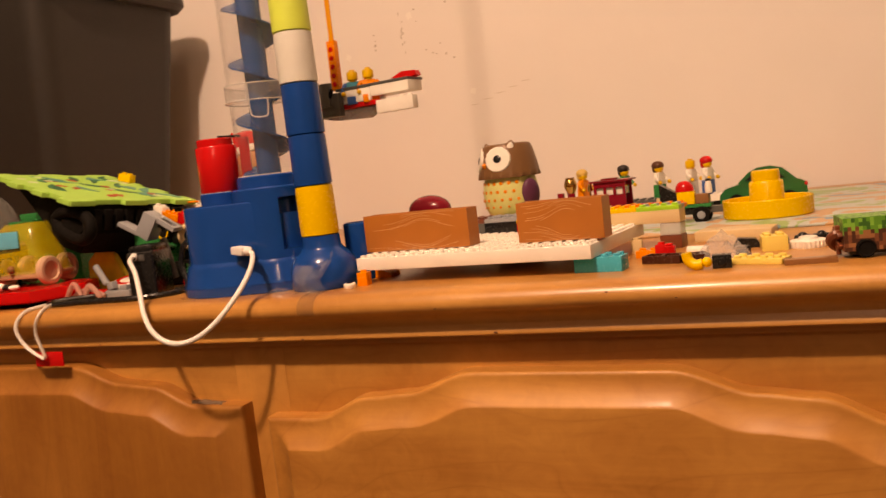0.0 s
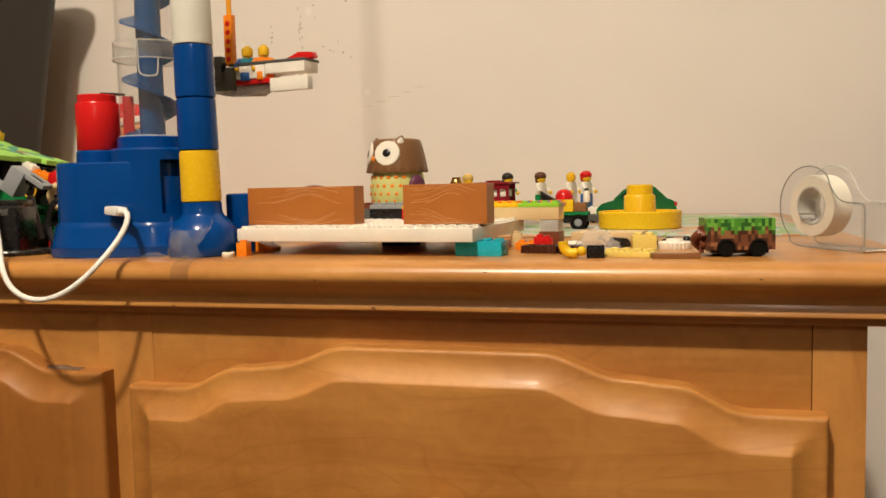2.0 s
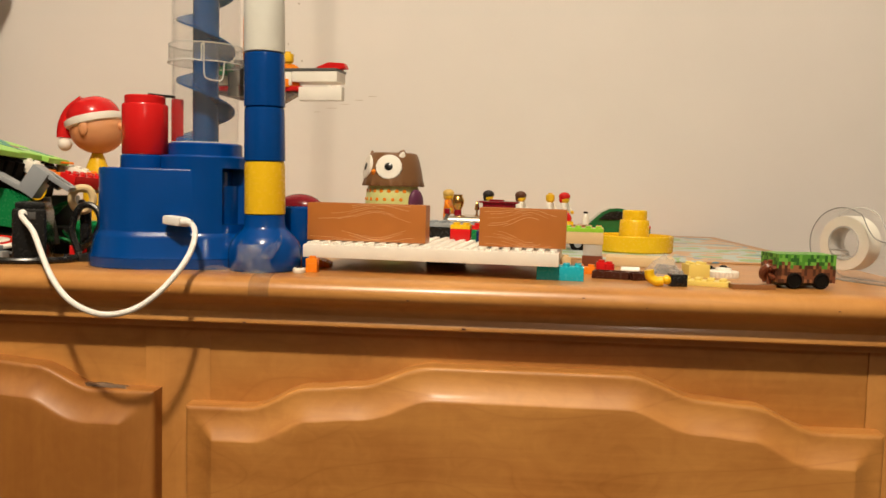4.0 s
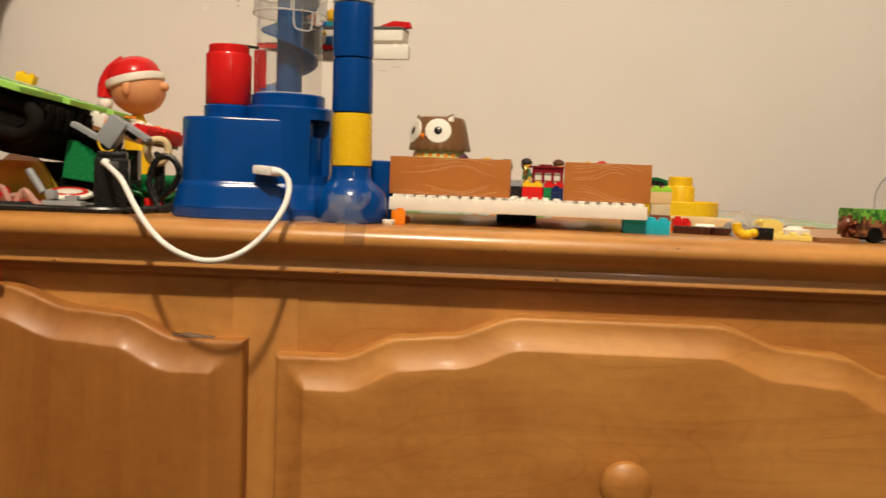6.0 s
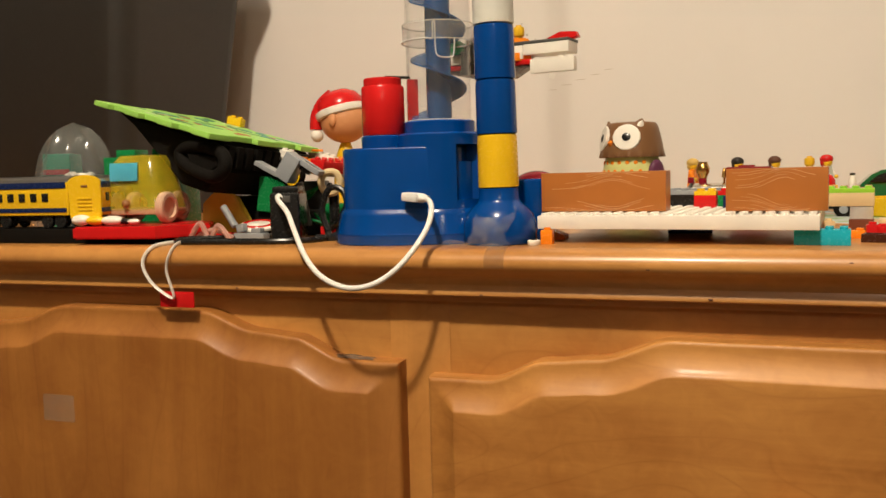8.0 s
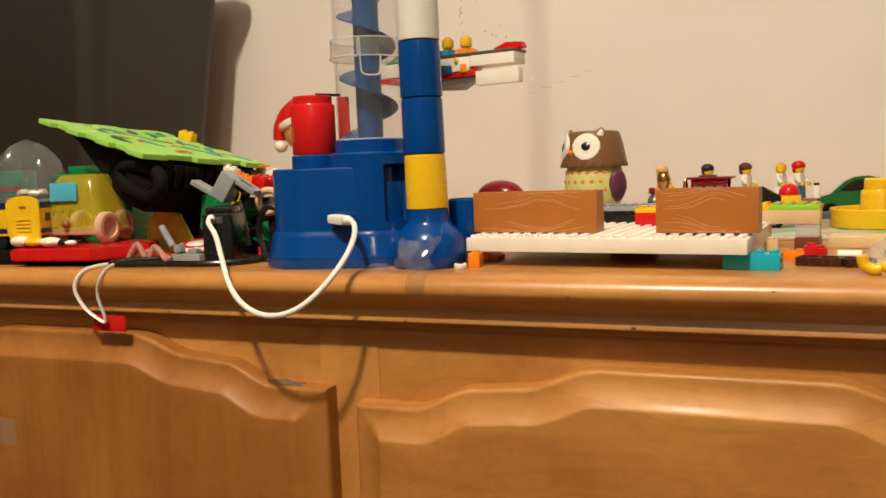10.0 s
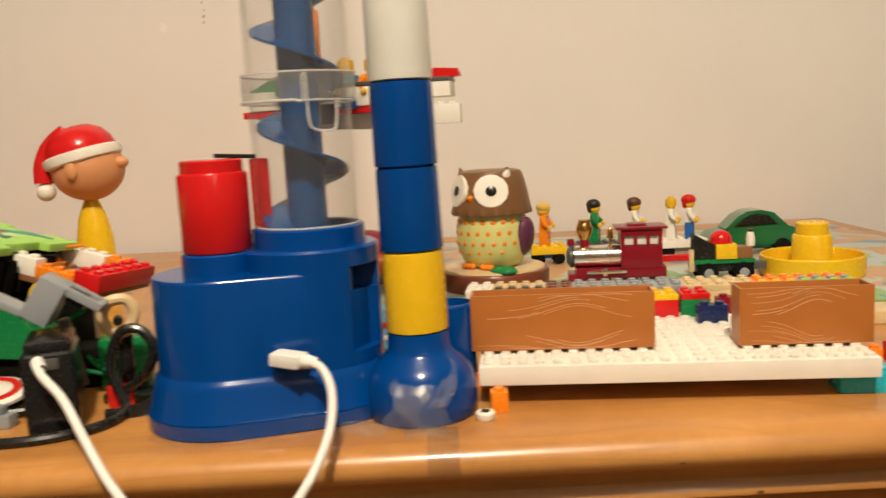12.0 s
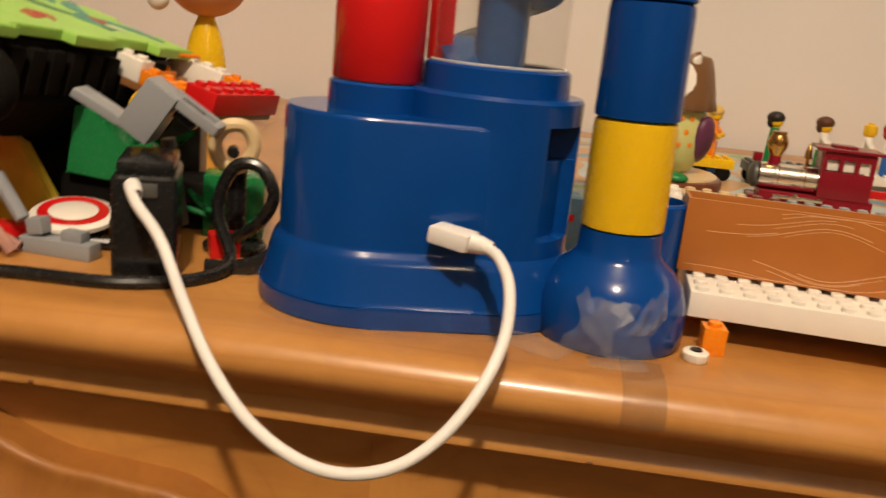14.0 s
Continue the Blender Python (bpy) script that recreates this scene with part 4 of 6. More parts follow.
solo("yellow_elbow", ban, "yellow curved toy tube with a ball end", "toy part", pose(0.3065, 0.0120, 0.0))
b = Build().box(0, 0.0110, 0, 0.0085, 0, 0.0080, BLACK, 0.0004).cyl((0.0055, -0.0012, 0.0040), 0.0024, 0.0015, BLACK, axis="y")
solo("black_block", b, "small black toy block with a side stud", "toy brick", pose(0.3210, 0.0115, 0.0, 0, 0, 5))


def crumple(w, d, h, mat, seed, n=9):
    """A thin crumpled sheet."""
    rnd = random.Random(seed)
    rows = []
    for j in range(n):
        row = []
        for i in range(n):
            u, v = i / (n - 1), j / (n - 1)
            edge = math.sin(math.pi * u) * math.sin(math.pi * v)
            z = h * max(0.02, edge * 0.8 + 0.35 * rnd.uniform(-1, 1) * edge + 0.12 * rnd.random())
            row.append((w * (u - 0.5) * (1 + 0.12 * rnd.uniform(-1, 1)), d * (v - 0.5) * (1 + 0.12 * rnd.uniform(-1, 1)), z))
        rows.append(row)
    return Build().grid(rows, mat)


FILM = clear("thin_clear_film", (0.8, 0.8, 0.78), 0.25, 0.12)
solo("plastic_scrap", crumple(0.032, 0.022, 0.017, FILM, 4), "crumpled scrap of clear plastic film", "plastic bag", pose(0.3240, 0.0530, 0.0, 0, 0, 20), sharp=10)
PALEY = plastic("pale_yellow_plastic", (0.78, 0.62, 0.16), 0.3)
brick(4, 2, PH, PALEY, pose(0.3290, 0.0260, 0.0, 0, 0, -20), "tan wedge plate lying flat", "loose bricks")
brick(2, 2, BH, PALEY, pose(0.3465, 0.0740, 0.0, 0, 0, 8), "pale yellow toy brick", "loose bricks")
gear = Build().lathe([(0, 0), (0.0105, 0), (0.0108, 0.0005), (0.0108, 0.0045), (0.0100, 0.005), (0.0060, 0.0052), (0.0055, 0.0070), (0, 0.0070)], WHITE, ID, 96, lambda a, r, z: r * (1 + (0.035 * math.sin(24 * a) if r > 0.009 else 0)))
solo("white_gear", gear, "white round ribbed toy gear lying flat", "toy gear", pose(0.3740, 0.0850, 0.0))
solo("brown_strip", Build().box(0, 0.028, 0, 0.0090, 0, 0.0032, BROWN, 0.0004), "reddish-brown flat toy strip", "toy brick", pose(0.3605, 0.0085, 0.0, 0, 0, 4))
for k, (x, y, a) in enumerate(((0.352, 0.108, 4), (0.365, 0.112, -12), (0.378, 0.113, 10))):
    solo("black_stud_piece", Build().box(0, 0.0105, 0, 0.007, 0, 0.0048, BLACK, 0.0015).ball((0.0052, 0.0035, 0.0048), 0.0030, BLACK, ID, (1, 1, 0.6), 12, 6), "small black rounded toy piece", "toy part", pose(x, y, 0.0, 0, 0, a), "black pieces")
solo("black_wedge", Build().slab([(0, 0), (0.020, 0), (0.016, 0.006), (0.004, 0.007)], 0, 0.009, BLACK, pose(0, 0.009, 0, 90, 0, 0), 0.0004), "black wedge-shaped toy piece", "toy part", pose(0.326, 0.098, 0.0, 0, 0, 3))
solo("black_chip", Build().box(0, 0.008, 0, 0.007, 0, 0.006, BLACK, 0.0008), "small black toy piece", "toy part", pose(0.3330, 0.0620, 0.0, 0, 0, 25))
solo("white_rod", Build().cyl((0, 0, 0.003), 0.003, 0.014, WHITE, axis="x"), "short white toy rod lying down", "toy part", pose(0.2985, 0.0830, 0.0, 0, 0, -10))

# the cart printed with small squares
cart = thing("pixel_cart", "toy cart printed with green and brown squares", "toy cart", pose(0.3925, 0.0200, 0, 0, 0, 9))
CL, CD = 0.0395, 0.025
body = part("cart_body", Build().box(0.0002, CL - 0.0002, 0.0002, CD - 0.0002, 0.0042, 0.0228, RBROWN, 0.0002), cart, "brown pixel-printed body")
rnd = random.Random(5)
GR = [plastic("pixel_green_%s" % n, c, 0.4) for n, c in (("light", (0.17, 0.44, 0.06)), ("mid", (0.08, 0.28, 0.03)), ("deep", (0.025, 0.12, 0.02)))]
BR = [plastic("pixel_brown_%s" % n, c, 0.4) for n, c in (("light", (0.30, 0.13, 0.055)), ("mid", (0.17, 0.06, 0.028)), ("deep", (0.065, 0.022, 0.012)))]
NX, NZ, NY = 20, 8, 12
px, pz, py = CL / NX, 0.0186 / NZ, CD / NY


def pixels(cells, tone):
    b = Build()
    t = bmesh.new()
    for x0, x1, y0, y1, z0, z1 in cells:
        vs = [t.verts.new((x, y, z)) for x in (x0, x1) for y in (y0, y1) for z in (z0, z1)]
        for f in ((0, 1, 3, 2), (4, 6, 7, 5), (0, 4, 5, 1), (2, 3, 7, 6), (0, 2, 6, 4), (1, 5, 7, 3)):
            t.faces.new([vs[k] for k in f])
    b._take(t, tone)
    return b


cells = {k: [] for k in GR + BR}
for i in range(NX):
    fringe = rnd.choice((2, 3, 3, 4))
    for j in range(NZ):
        top_row = NZ - 1 - j < fringe
        mt = rnd.choice(GR) if top_row else rnd.choice(BR)
        cells[mt].append((i * px, (i + 1) * px, -0.0003, 0.0006, 0.0042 + j * pz, 0.0042 + (j + 1) * pz))
    for j in range(NY):
        cells[rnd.choice(GR[:2] + GR)].append((i * px, (i + 1) * px, j * py, (j + 1) * py, 0.0222, 0.0231))
for k in range(NY):
    fringe = rnd.choice((2, 3, 3, 4))
    for j in range(NZ):
        mt = rnd.choice(GR) if NZ - 1 - j < fringe else rnd.choice(BR)
        for x in (-0.0003, CL - 0.0006):
            cells[mt].append((x, x + 0.0009, k * py, (k + 1) * py, 0.0042 + j * pz, 0.0042 + (j + 1) * pz))
for mt, c in cells.items():
    tagged(part("printed_square", pixels(c, mt), body), kind="stuff")
part("skirt", Build().box(0.003, CL - 0.003, 0.002, CD - 0.002, 0.0020, 0.0043, BLACK, 0.0004), cart, "black underside")
for x in (0.0110, 0.0300):
    for y, s in ((-0.0016, 1), (CD + 0.0016, -1)):
        w = Build().lathe([(0, 0.0006), (0.0040, 0.0008), (0.0044, 0), (0.0050, 0.0002), (0.0054, 0.001), (0.0054, 0.0050), (0.0048, 0.0056), (0, 0.0056)], BLACK_MATT, pose(x, y, 0.0055, -90 * s, 0, 0), 60, lambda a, r, z: r * (1 + (0.03 * math.sin(15 * a) if r > 0.005 else 0)))
        part("wheel", w, cart, "black ribbed wheel")
coup = Build().sweep([(-0.0035, 0.013, 0.011), (-0.009, 0.010, 0.0155), (-0.0125, 0.013, 0.011), (-0.009, 0.016, 0.0060)], 0.0032, RBROWN, 8, True).cyl((-0.012, 0.013, 0.0105), 0.0022, 0.013, RBROWN, axis="x")
for k in range(7):
    a = 2 * math.pi * k / 7
    coup.box(-0.0017, 0.0017, -0.005, 0.005, -0.0014, 0.0014, RBROWN, 0.0004, Matrix.Translation((-0.0075, 0.013 + 0.0058 * math.cos(a), 0.0108 + 0.0058 * math.sin(a))) @ Matrix.Rotation(a, 4, "X"))
coup.bm.transform(Matrix.Translation((0.0045, 0, 0.0015)) @ Matrix.Diagonal((0.8, 0.85, 0.8, 1)))
part("coupling_gear", coup, cart, "dark brown gear-shaped coupling")

# the tape dispenser
disp = thing("tape_dispenser", "clear plastic dispenser holding a roll of tape", "tape dispenser", pose(0.4590, 0.0880, 0, 0, 0, -57))


def cheek(y):
    """One clear side: a disc with a nose and a flat foot, edged by a thin rim."""
    out = [(0.0262 * math.cos(radians(a)), 0.0278 + 0.0262 * math.sin(radians(a))) for a in range(52, 236, 8)]
    out += [(-0.012, 0.0020), (0.020, 0.0006), (0.0440, 0.0006), (0.0475, 0.0030), (0.0480, 0.0260), (0.0445, 0.0300), (0.0330, 0.0308), (0.0260, 0.0335), (0.0205, 0.0400)]
    b = Build().slab(out, 0, 0.0011, CLEAR, pose(0, y, 0, 90, 0, 0), 0)
    rim = [(x, y - 0.0005, z) for x, z in out]
    b.sweep(rim, 0.00045, RIM if y < 0.01 else CLEAR_EDGE, 6, True)
    return b


RIM = clear("clear_plastic_rim", (0.34, 0.33, 0.31), 0.75)
TAPE = plastic("matt_tape_roll", (0.80, 0.77, 0.68), 0.5, vary=0.05)
for y in (0.0, 0.0205):
    part("cheek", cheek(y), disp, "clear side cheek")
part("bridge", Build().box(0.034, 0.0465, -0.0008, 0.0200, 0.0290, 0.0302, CLEAR, 0.0003).box(0.0455, 0.0469, -0.0008, 0.0200, 0.0015, 0.0295, CLEAR, 0.0003).box(-0.010, 0.0455, -0.0008, 0.0200, 0.0006, 0.0016, CLEAR, 0.0002), disp, "clear nose and base web")
roll = Build().lathe([(0.0128, 0.003), (0.0198, 0.003), (0.0201, 0.0034), (0.0201, 0.0176), (0.0198, 0.018), (0.0128, 0.018), (0.0128, 0.003)], TAPE, pose(0, 0.0203, 0.0278, 90, 0, 0), 56)
rl = part("tape_roll", roll, disp, "roll of matt translucent tape")
part("hub", Build().lathe([(0.0127, 0.0005), (0.0127, 0.0185), (0.0116, 0.0185), (0.0116, 0.0005), (0.0127, 0.0005)], CLEAR_EDGE, pose(0, 0.0203, 0.0278, 90, 0, 0), 40).box(-0.0004, 0.0010, 0.0, 0.003, 0.017, 0.0205, CLEAR_EDGE, 0.0003).sweep([(-0.009, 0.001, 0.0225), (0.004, 0.001, 0.0225), (0.0055, 0.001, 0.0205), (0.004, 0.001, 0.0190), (-0.008, 0.001, 0.0190)], 0.0006, RIM, 6), rl, "clear hub with a spring tab")
bl = Build()
for k in range(12):
    bl.lathe([(0.0009, 0), (0.0007, 0.0010), (0, 0.0022)], CHROME, pose(0.0472, 0.0005 + k * 0.0017, 0.0012, 0, 100, 0), 4)
part("cutter", bl.box(0.0445, 0.0476, -0.0006, 0.0198, 0.0003, 0.0015, CHROME, 0.0002), disp, "metal toothed cutter")

# ---- the brick ship on its orange ribbon ----
ship = thing("brick_ship", "white and red toy brick ship hanging from an orange ribbon", "toy ship", pose(0.008, 0.194, 0.150, 0, 0, -9))
YH = plastic("minifigure_yellow", (0.80, 0.47, 0.015), 0.3)
part("hull", Build().box(-0.066, 0.0185, -0.012, 0.012, -0.0045, 0.0070, WHITE, 0.0004), ship, "white brick hull")
part("stern_block", Build().box(0.0190, 0.060, -0.012, 0.010, -0.0015, 0.0075, WHITE, 0.0004), ship)
tailb = Build().box(0.0275, 0.0665, -0.0175, -0.0095, -0.0180, -0.0065, WHITE, 0.0004)
studs_mesh(2, 1, -0.0065, WHITE, b=tailb, x0=0.0500, y0=-0.0175)
part("tail_brick", tailb, ship, "white long brick")
part("deck", Build().box(-0.020, 0.060, -0.0125, 0.0125, 0.0076, 0.0100, DGREY, 0.0003), ship, "dark grey deck plate")
part("keel", Build().box(-0.072, 0.026, -0.011, 0.011, -0.0090, -0.0048, RED, 0.0005), ship, "red keel plate")
part("tail_fin", Build().slab([(0.038, 0), (0.050, 0.0045), (0.064, 0.0035), (0.066, -0.001), (0.052, -0.003)], -0.004, 0.004, RED, pose(0, -0.002, 0.0115, 90, 0, 0), 0.0005), ship, "red pointed tail piece")
part("belly_screen", Build().slab([(-0.066, -0.0092), (0.024, -0.0092), (0.006, -0.0190), (-0.030, -0.0175)], -0.006, 0.006, clear("smoked_clear_plastic", (0.25, 0.17, 0.14), 0.6), pose(0, 0, 0, 90, 0, 0), 0.0005), ship, "smoky clear underside")
part("bow_wedge", Build().slab([(-0.068, 0.0072), (-0.040, 0.0072), (-0.044, 0.0160), (-0.050, 0.0160)], -0.010, 0.010, GREEN, pose(0, 0, 0, 90, 0, 0), 0.0004), ship, "dark green bow wedge")
eng = Build().box(-0.038, -0.012, -0.019, -0.0122, -0.0150, 0.0060, DGREY, 0.001).box(-0.031, -0.021, -0.022, -0.0150, -0.006, 0.016, DGREY, 0.001)
for a in (-35, 0, 35):
    eng.cyl((0, 0, 0), 0.0018, 0.013, BLACK, pose(-0.025, -0.020, -0.001, 0, a, 0), 10)
part("engine", eng, ship, "dark grey engine pieces")
part("green_side", Build().box(-0.048, -0.034, -0.018, -0.0123, 0.0035, 0.0115, GREEN, 0.0008).ball((-0.041, -0.016, 0.012), 0.004, GREEN), ship, "dark green side piece")
mast = Build().box(-0.0315, -0.0225, -0.003, 0.003, 0.010, 0.0560, ORANGE, 0.0006)
for k in range(5):
    mast.cyl((-0.027, -0.0036, 0.016 + 0.008 * k), 0.0025, 0.0012, RED, axis="y", seg=14)
part("mast_beam", mast, ship, "orange beam with round holes")
part("ribbon", Build().box(-0.0295, -0.0245, -0.0006, 0.0006, 0.0555, 1.449, plastic("orange_clear_ribbon", (0.85, 0.36, 0.02), 0.2, alpha=0.9), 0.0002), ship, "glossy orange ribbon")


def minifig(label, legs, torso, hair, place, hat=False, head=None, sit=False, arm=None):
    """A toy figure as one plain mesh: legs, tapered torso, arms, round head, hair or hat."""
    b = Build()
    z = 0.0 if not sit else -0.006
    if sit:
        b.box(-0.0075, 0.0075, -0.012, 0.004, 0.0, 0.007, legs, 0.0008)
        z = -0.007
    else:
        for x in (-0.0076, 0.0002):
            b.box(x, x + 0.0074, -0.004, 0.004, 0.0, 0.0125, legs, 0.0006)
        b.box(-0.0076, 0.0076, -0.0038, 0.0038, 0.0120, 0.0150, legs, 0.0006)
    b.box(-0.0076, 0.0076, -0.0038, 0.0038, 0.015 + z, 0.028 + z, torso, 0.0006, taper=0.78)
    for s in (-1, 1):
        b.sweep([(s * 0.0062, 0, 0.0265 + z), (s * 0.0094, -0.001, 0.0225 + z), (s * 0.0100, -0.0045, 0.0185 + z)], 0.0021, arm or torso, 8)
        b.ball((s * 0.0100, -0.0062, 0.0170 + z), 0.0022, YH, ID, (1, 1, 1), 10, 6)
    b.lathe([(0, 0.0278), (0.0035, 0.0279), (0.0035, 0.0290), (0.0048, 0.0297), (0.0051, 0.0312), (0.0051, 0.0352), (0.0047, 0.0368), (0.0026, 0.0373), (0.0025, 0.0388), (0, 0.0388)], head or YH, Matrix.Translation((0, 0, z)), 18)
    if hair:
        b.ball((0, 0.0008, 0.0352 + z), 0.0064, hair, ID, (1.0, 1.05, 0.78), 16, 10)
        if hat:
            b.box(-0.0055, 0.0055, -0.0105, -0.003, 0.0350 + z, 0.0362 + z, hair, 0.0005)
        else:
            b.ball((0, 0.0035, 0.0318 + z), 0.0048, hair, ID, (1.05, 0.7, 1.0), 12, 8)
    return solo("toy_figure", b, label, "toy figure", place, "toy figures")


BLUECLOTH, WHITEC, TEAL = plastic("figure_blue", (0.02, 0.11, 0.38), 0.35), WHITE, plastic("figure_teal", (0.01, 0.22, 0.30), 0.35)
SM = ship.matrix_world
minifig("yellow-headed toy figure in teal and blue on the ship", BLUECLOTH, TEAL, None, SM @ pose(-0.006, -0.003, -0.0060, 0, 0, 40), sit=True, arm=BLUECLOTH)
minifig("yellow-headed toy figure in orange on the ship", ORANGE, ORANGE, None, SM @ pose(0.0105, -0.001, -0.0060, 0, 0, 40), sit=True)

# ---- the convoy of toy cars behind ----
fy = 0.425
CONV = [
    (0.150, "blond toy figure in orange with a yellow car", ORANGE, ORANGE, plastic("hair_blond", (0.68, 0.45, 0.12), 0.45), False),
    (0.196, "dark-haired toy figure in a green top", GREEN, GREEN, plastic("hair_black", (0.02, 0.014, 0.012), 0.45), False),
    (0.233, "brown-haired toy figure in a white top", GREEN, WHITE, plastic("hair_brown", (0.10, 0.035, 0.015), 0.45), False),
    (0.266, "yellow-headed toy figure in a white suit", WHITE, WHITE, None, False),
    (0.283, "toy figure with a red helmet", BLUECLOTH, WHITE, RED, False),
]
for x, lb, legs, tor, hair, hat in CONV:
    minifig(lb, legs, tor, hair, pose(x, fy, 0.0185, 0, 0, 70), hat)


def flat_car(x, w, mat, mat2):
    c = thing("brick_flat_car", "flat toy brick car carrying figures", "toy wagon", pose(x, fy - 0.012, 0.0018), "convoy cars")
    bb = Build().box(0, w, 0, 0.024, 0.0096, 0.0165, mat, 0.0003)
    part("deck", studs_mesh(int(w / 0.008), 3, 0.0165, mat, b=bb), c)
    part("chassis", Build().box(0.003, w - 0.003, 0.004, 0.020, 0.0055, 0.0095, mat2, 0.0004), c)
    for xx in (0.007, w - 0.007):
        for y in (0.001, 0.017):
            part("wheel", Build().cyl((xx, y, 0.0057), 0.0056, 0.005, BLACK_MATT, axis="y", seg=18), c, "black wheel")
    return c


flat_car(0.136, 0.032, YELLOW, BLUECLOTH)
flat_car(0.178, 0.072, DGREY, BLACK)
flat_car(0.254, 0.044, WHITE, GREY)
gcar = thing("green_toy_car", "glossy green toy sports car", "toy car", pose(0.336, 0.425, 0.0018, 0, 0, 0))
CARG = plastic("metallic_green_paint", (0.008, 0.13, 0.04), 0.15, coat=0.8)
car_m = Matrix.Rotation(radians(90), 4, "X")
part("car_body", Build().slab([(-0.041, 0.006), (0.040, 0.006), (0.0425, 0.012), (0.0415, 0.021), (0.036, 0.0245), (0.022, 0.0270), (-0.018, 0.0255), (-0.036, 0.0205), (-0.0415, 0.0145)], -0.0185, 0.0185, CARG, car_m, 0.0035), gcar)
part("cabin", Build().slab([(-0.024, 0.0245), (0.033, 0.0250), (0.020, 0.0375), (0.008, 0.0405), (-0.004, 0.0395), (-0.013, 0.0350)], -0.0150, 0.0150, CARG, car_m, 0.0032), gcar)
for y in (-0.0153, 0.0153):
    part("windows", Build().slab([(-0.016, 0.0275), (0.022, 0.0275), (0.014, 0.0355), (0.006, 0.0372), (-0.003, 0.0365), (-0.009, 0.0335)], y - 0.0006, y + 0.0006, BLACK, car_m, 0.0003), gcar, "dark side windows")
part("grille", Build().box(-0.0425, -0.0400, -0.010, 0.010, 0.0100, 0.0150, DGREY, 0.0006), gcar, "dark grey grille")
for x in (-0.025, 0.025):
    for y in (-0.0200, 0.0150):
        part("wheel", Build().cyl((x, y, 0.0075), 0.0074, 0.005, BLACK_MATT, axis="y", seg=20), gcar, "black wheel")
part("tail_lamp", Build().ball((0.0410, -0.012, 0.0195), 0.0032, RED, ID, (0.6, 1.3, 0.8)), gcar, "red tail lamp")

# ---- the bobble-head doll ----
b = Build().lathe([(0, -0.0047), (0.014, -0.0047), (0.0155, 0.004), (0.016, 0.030), (0.015, 0.055), (0.0118, 0.072), (0.0075, 0.083), (0.0055, 0.088), (0, 0.090)], YELLOW, ID, 28, sy=0.85)
b.ball((0, 0, 0.1140), 0.0300, SKIN, ID, (1.0, 0.97, 0.92), 32, 20)
b.ball((0.0300, -0.004, 0.1175), 0.0056, SKIN, ID, (1.1, 1, 0.9))
b.ball((-0.002, -0.0285, 0.1130), 0.0068, SKIN, ID, (0.8, 0.5, 1.2))
hatm = Matrix.Translation((-0.001, 0, 0.1150)) @ pose(0, 0, 0, 0, -14, 0)
b.lathe([(0.0290, 0.0100), (0.0292, 0.0140), (0.0270, 0.0215), (0.0220, 0.0285), (0.0130, 0.0338), (0, 0.0355)], RED, hatm, 32)
b.sweep([(-0.012, -0.006, 0.1440), (-0.025, -0.008, 0.1330), (-0.0325, -0.009, 0.1180), (-0.0335, -0.010, 0.1030)], 0.0078, RED, 14)
b.ball((-0.0320, -0.011, 0.0960), 0.0078, WHITE, ID, (1, 1, 1), 18, 12)
b.lathe([(0.0287, 0.0035), (0.0318, 0.0050), (0.0325, 0.0085), (0.0318, 0.0120), (0.0287, 0.0135), (0.0280, 0.0085), (0.0287, 0.0035)], WHITE, hatm, 36)
solo("bobble_head_doll", b, "vinyl doll in a yellow shirt and red winter hat", "doll", pose(-0.2250, 0.3370, 0.0046, 0, 0, 0) @ Matrix.Diagonal((0.95, 0.95, 0.95, 1)))

# ---- the dark bin ----
bin_ = thing("waste_bin", "large charcoal plastic bin standing against the wall", "bin", pose(-0.712, 0.462, 0))


def ringed(w, d, r, z, n=8):
    pts = []
    for cx, cy, a0 in ((w - r, d - r, 0), (-(w - r), d - r, 90), (-(w - r), -(d - r), 180), (w - r, -(d - r), 270)):
        for k in range(n + 1):
            a = radians(a0 + 90 * k / n)
            pts.append((cx + r * math.cos(a), cy + r * math.sin(a), z))
    return pts + pts[:1]


b = Build().grid([ringed(0.152, 0.112, 0.030, 0.0), ringed(0.156, 0.115, 0.032, 0.004), ringed(0.206, 0.141, 0.036, 0.375), ringed(0.204, 0.139, 0.036, 0.375), ringed(0.150, 0.110, 0.03, 0.008)], BIN)
part("tub", b, bin_)
part("bottom", Build().slab([(x, y) for x, y, z in ringed(0.150, 0.110, 0.03, 0)[:-1]], 0.001, 0.007, BIN, bevel=0), bin_)
part("rim", Build().grid([ringed(w, d, r, z + 0.040) for w, d, r, z in ((0.205, 0.140, 0.036, 0.326), (0.220, 0.146, 0.042, 0.326), (0.228, 0.152, 0.046, 0.334), (0.228, 0.152, 0.046, 0.346), (0.218, 0.146, 0.042, 0.352), (0.204, 0.139, 0.036, 0.350), (0.202, 0.137, 0.036, 0.330))], BIN), bin_, "thick rolled rim")

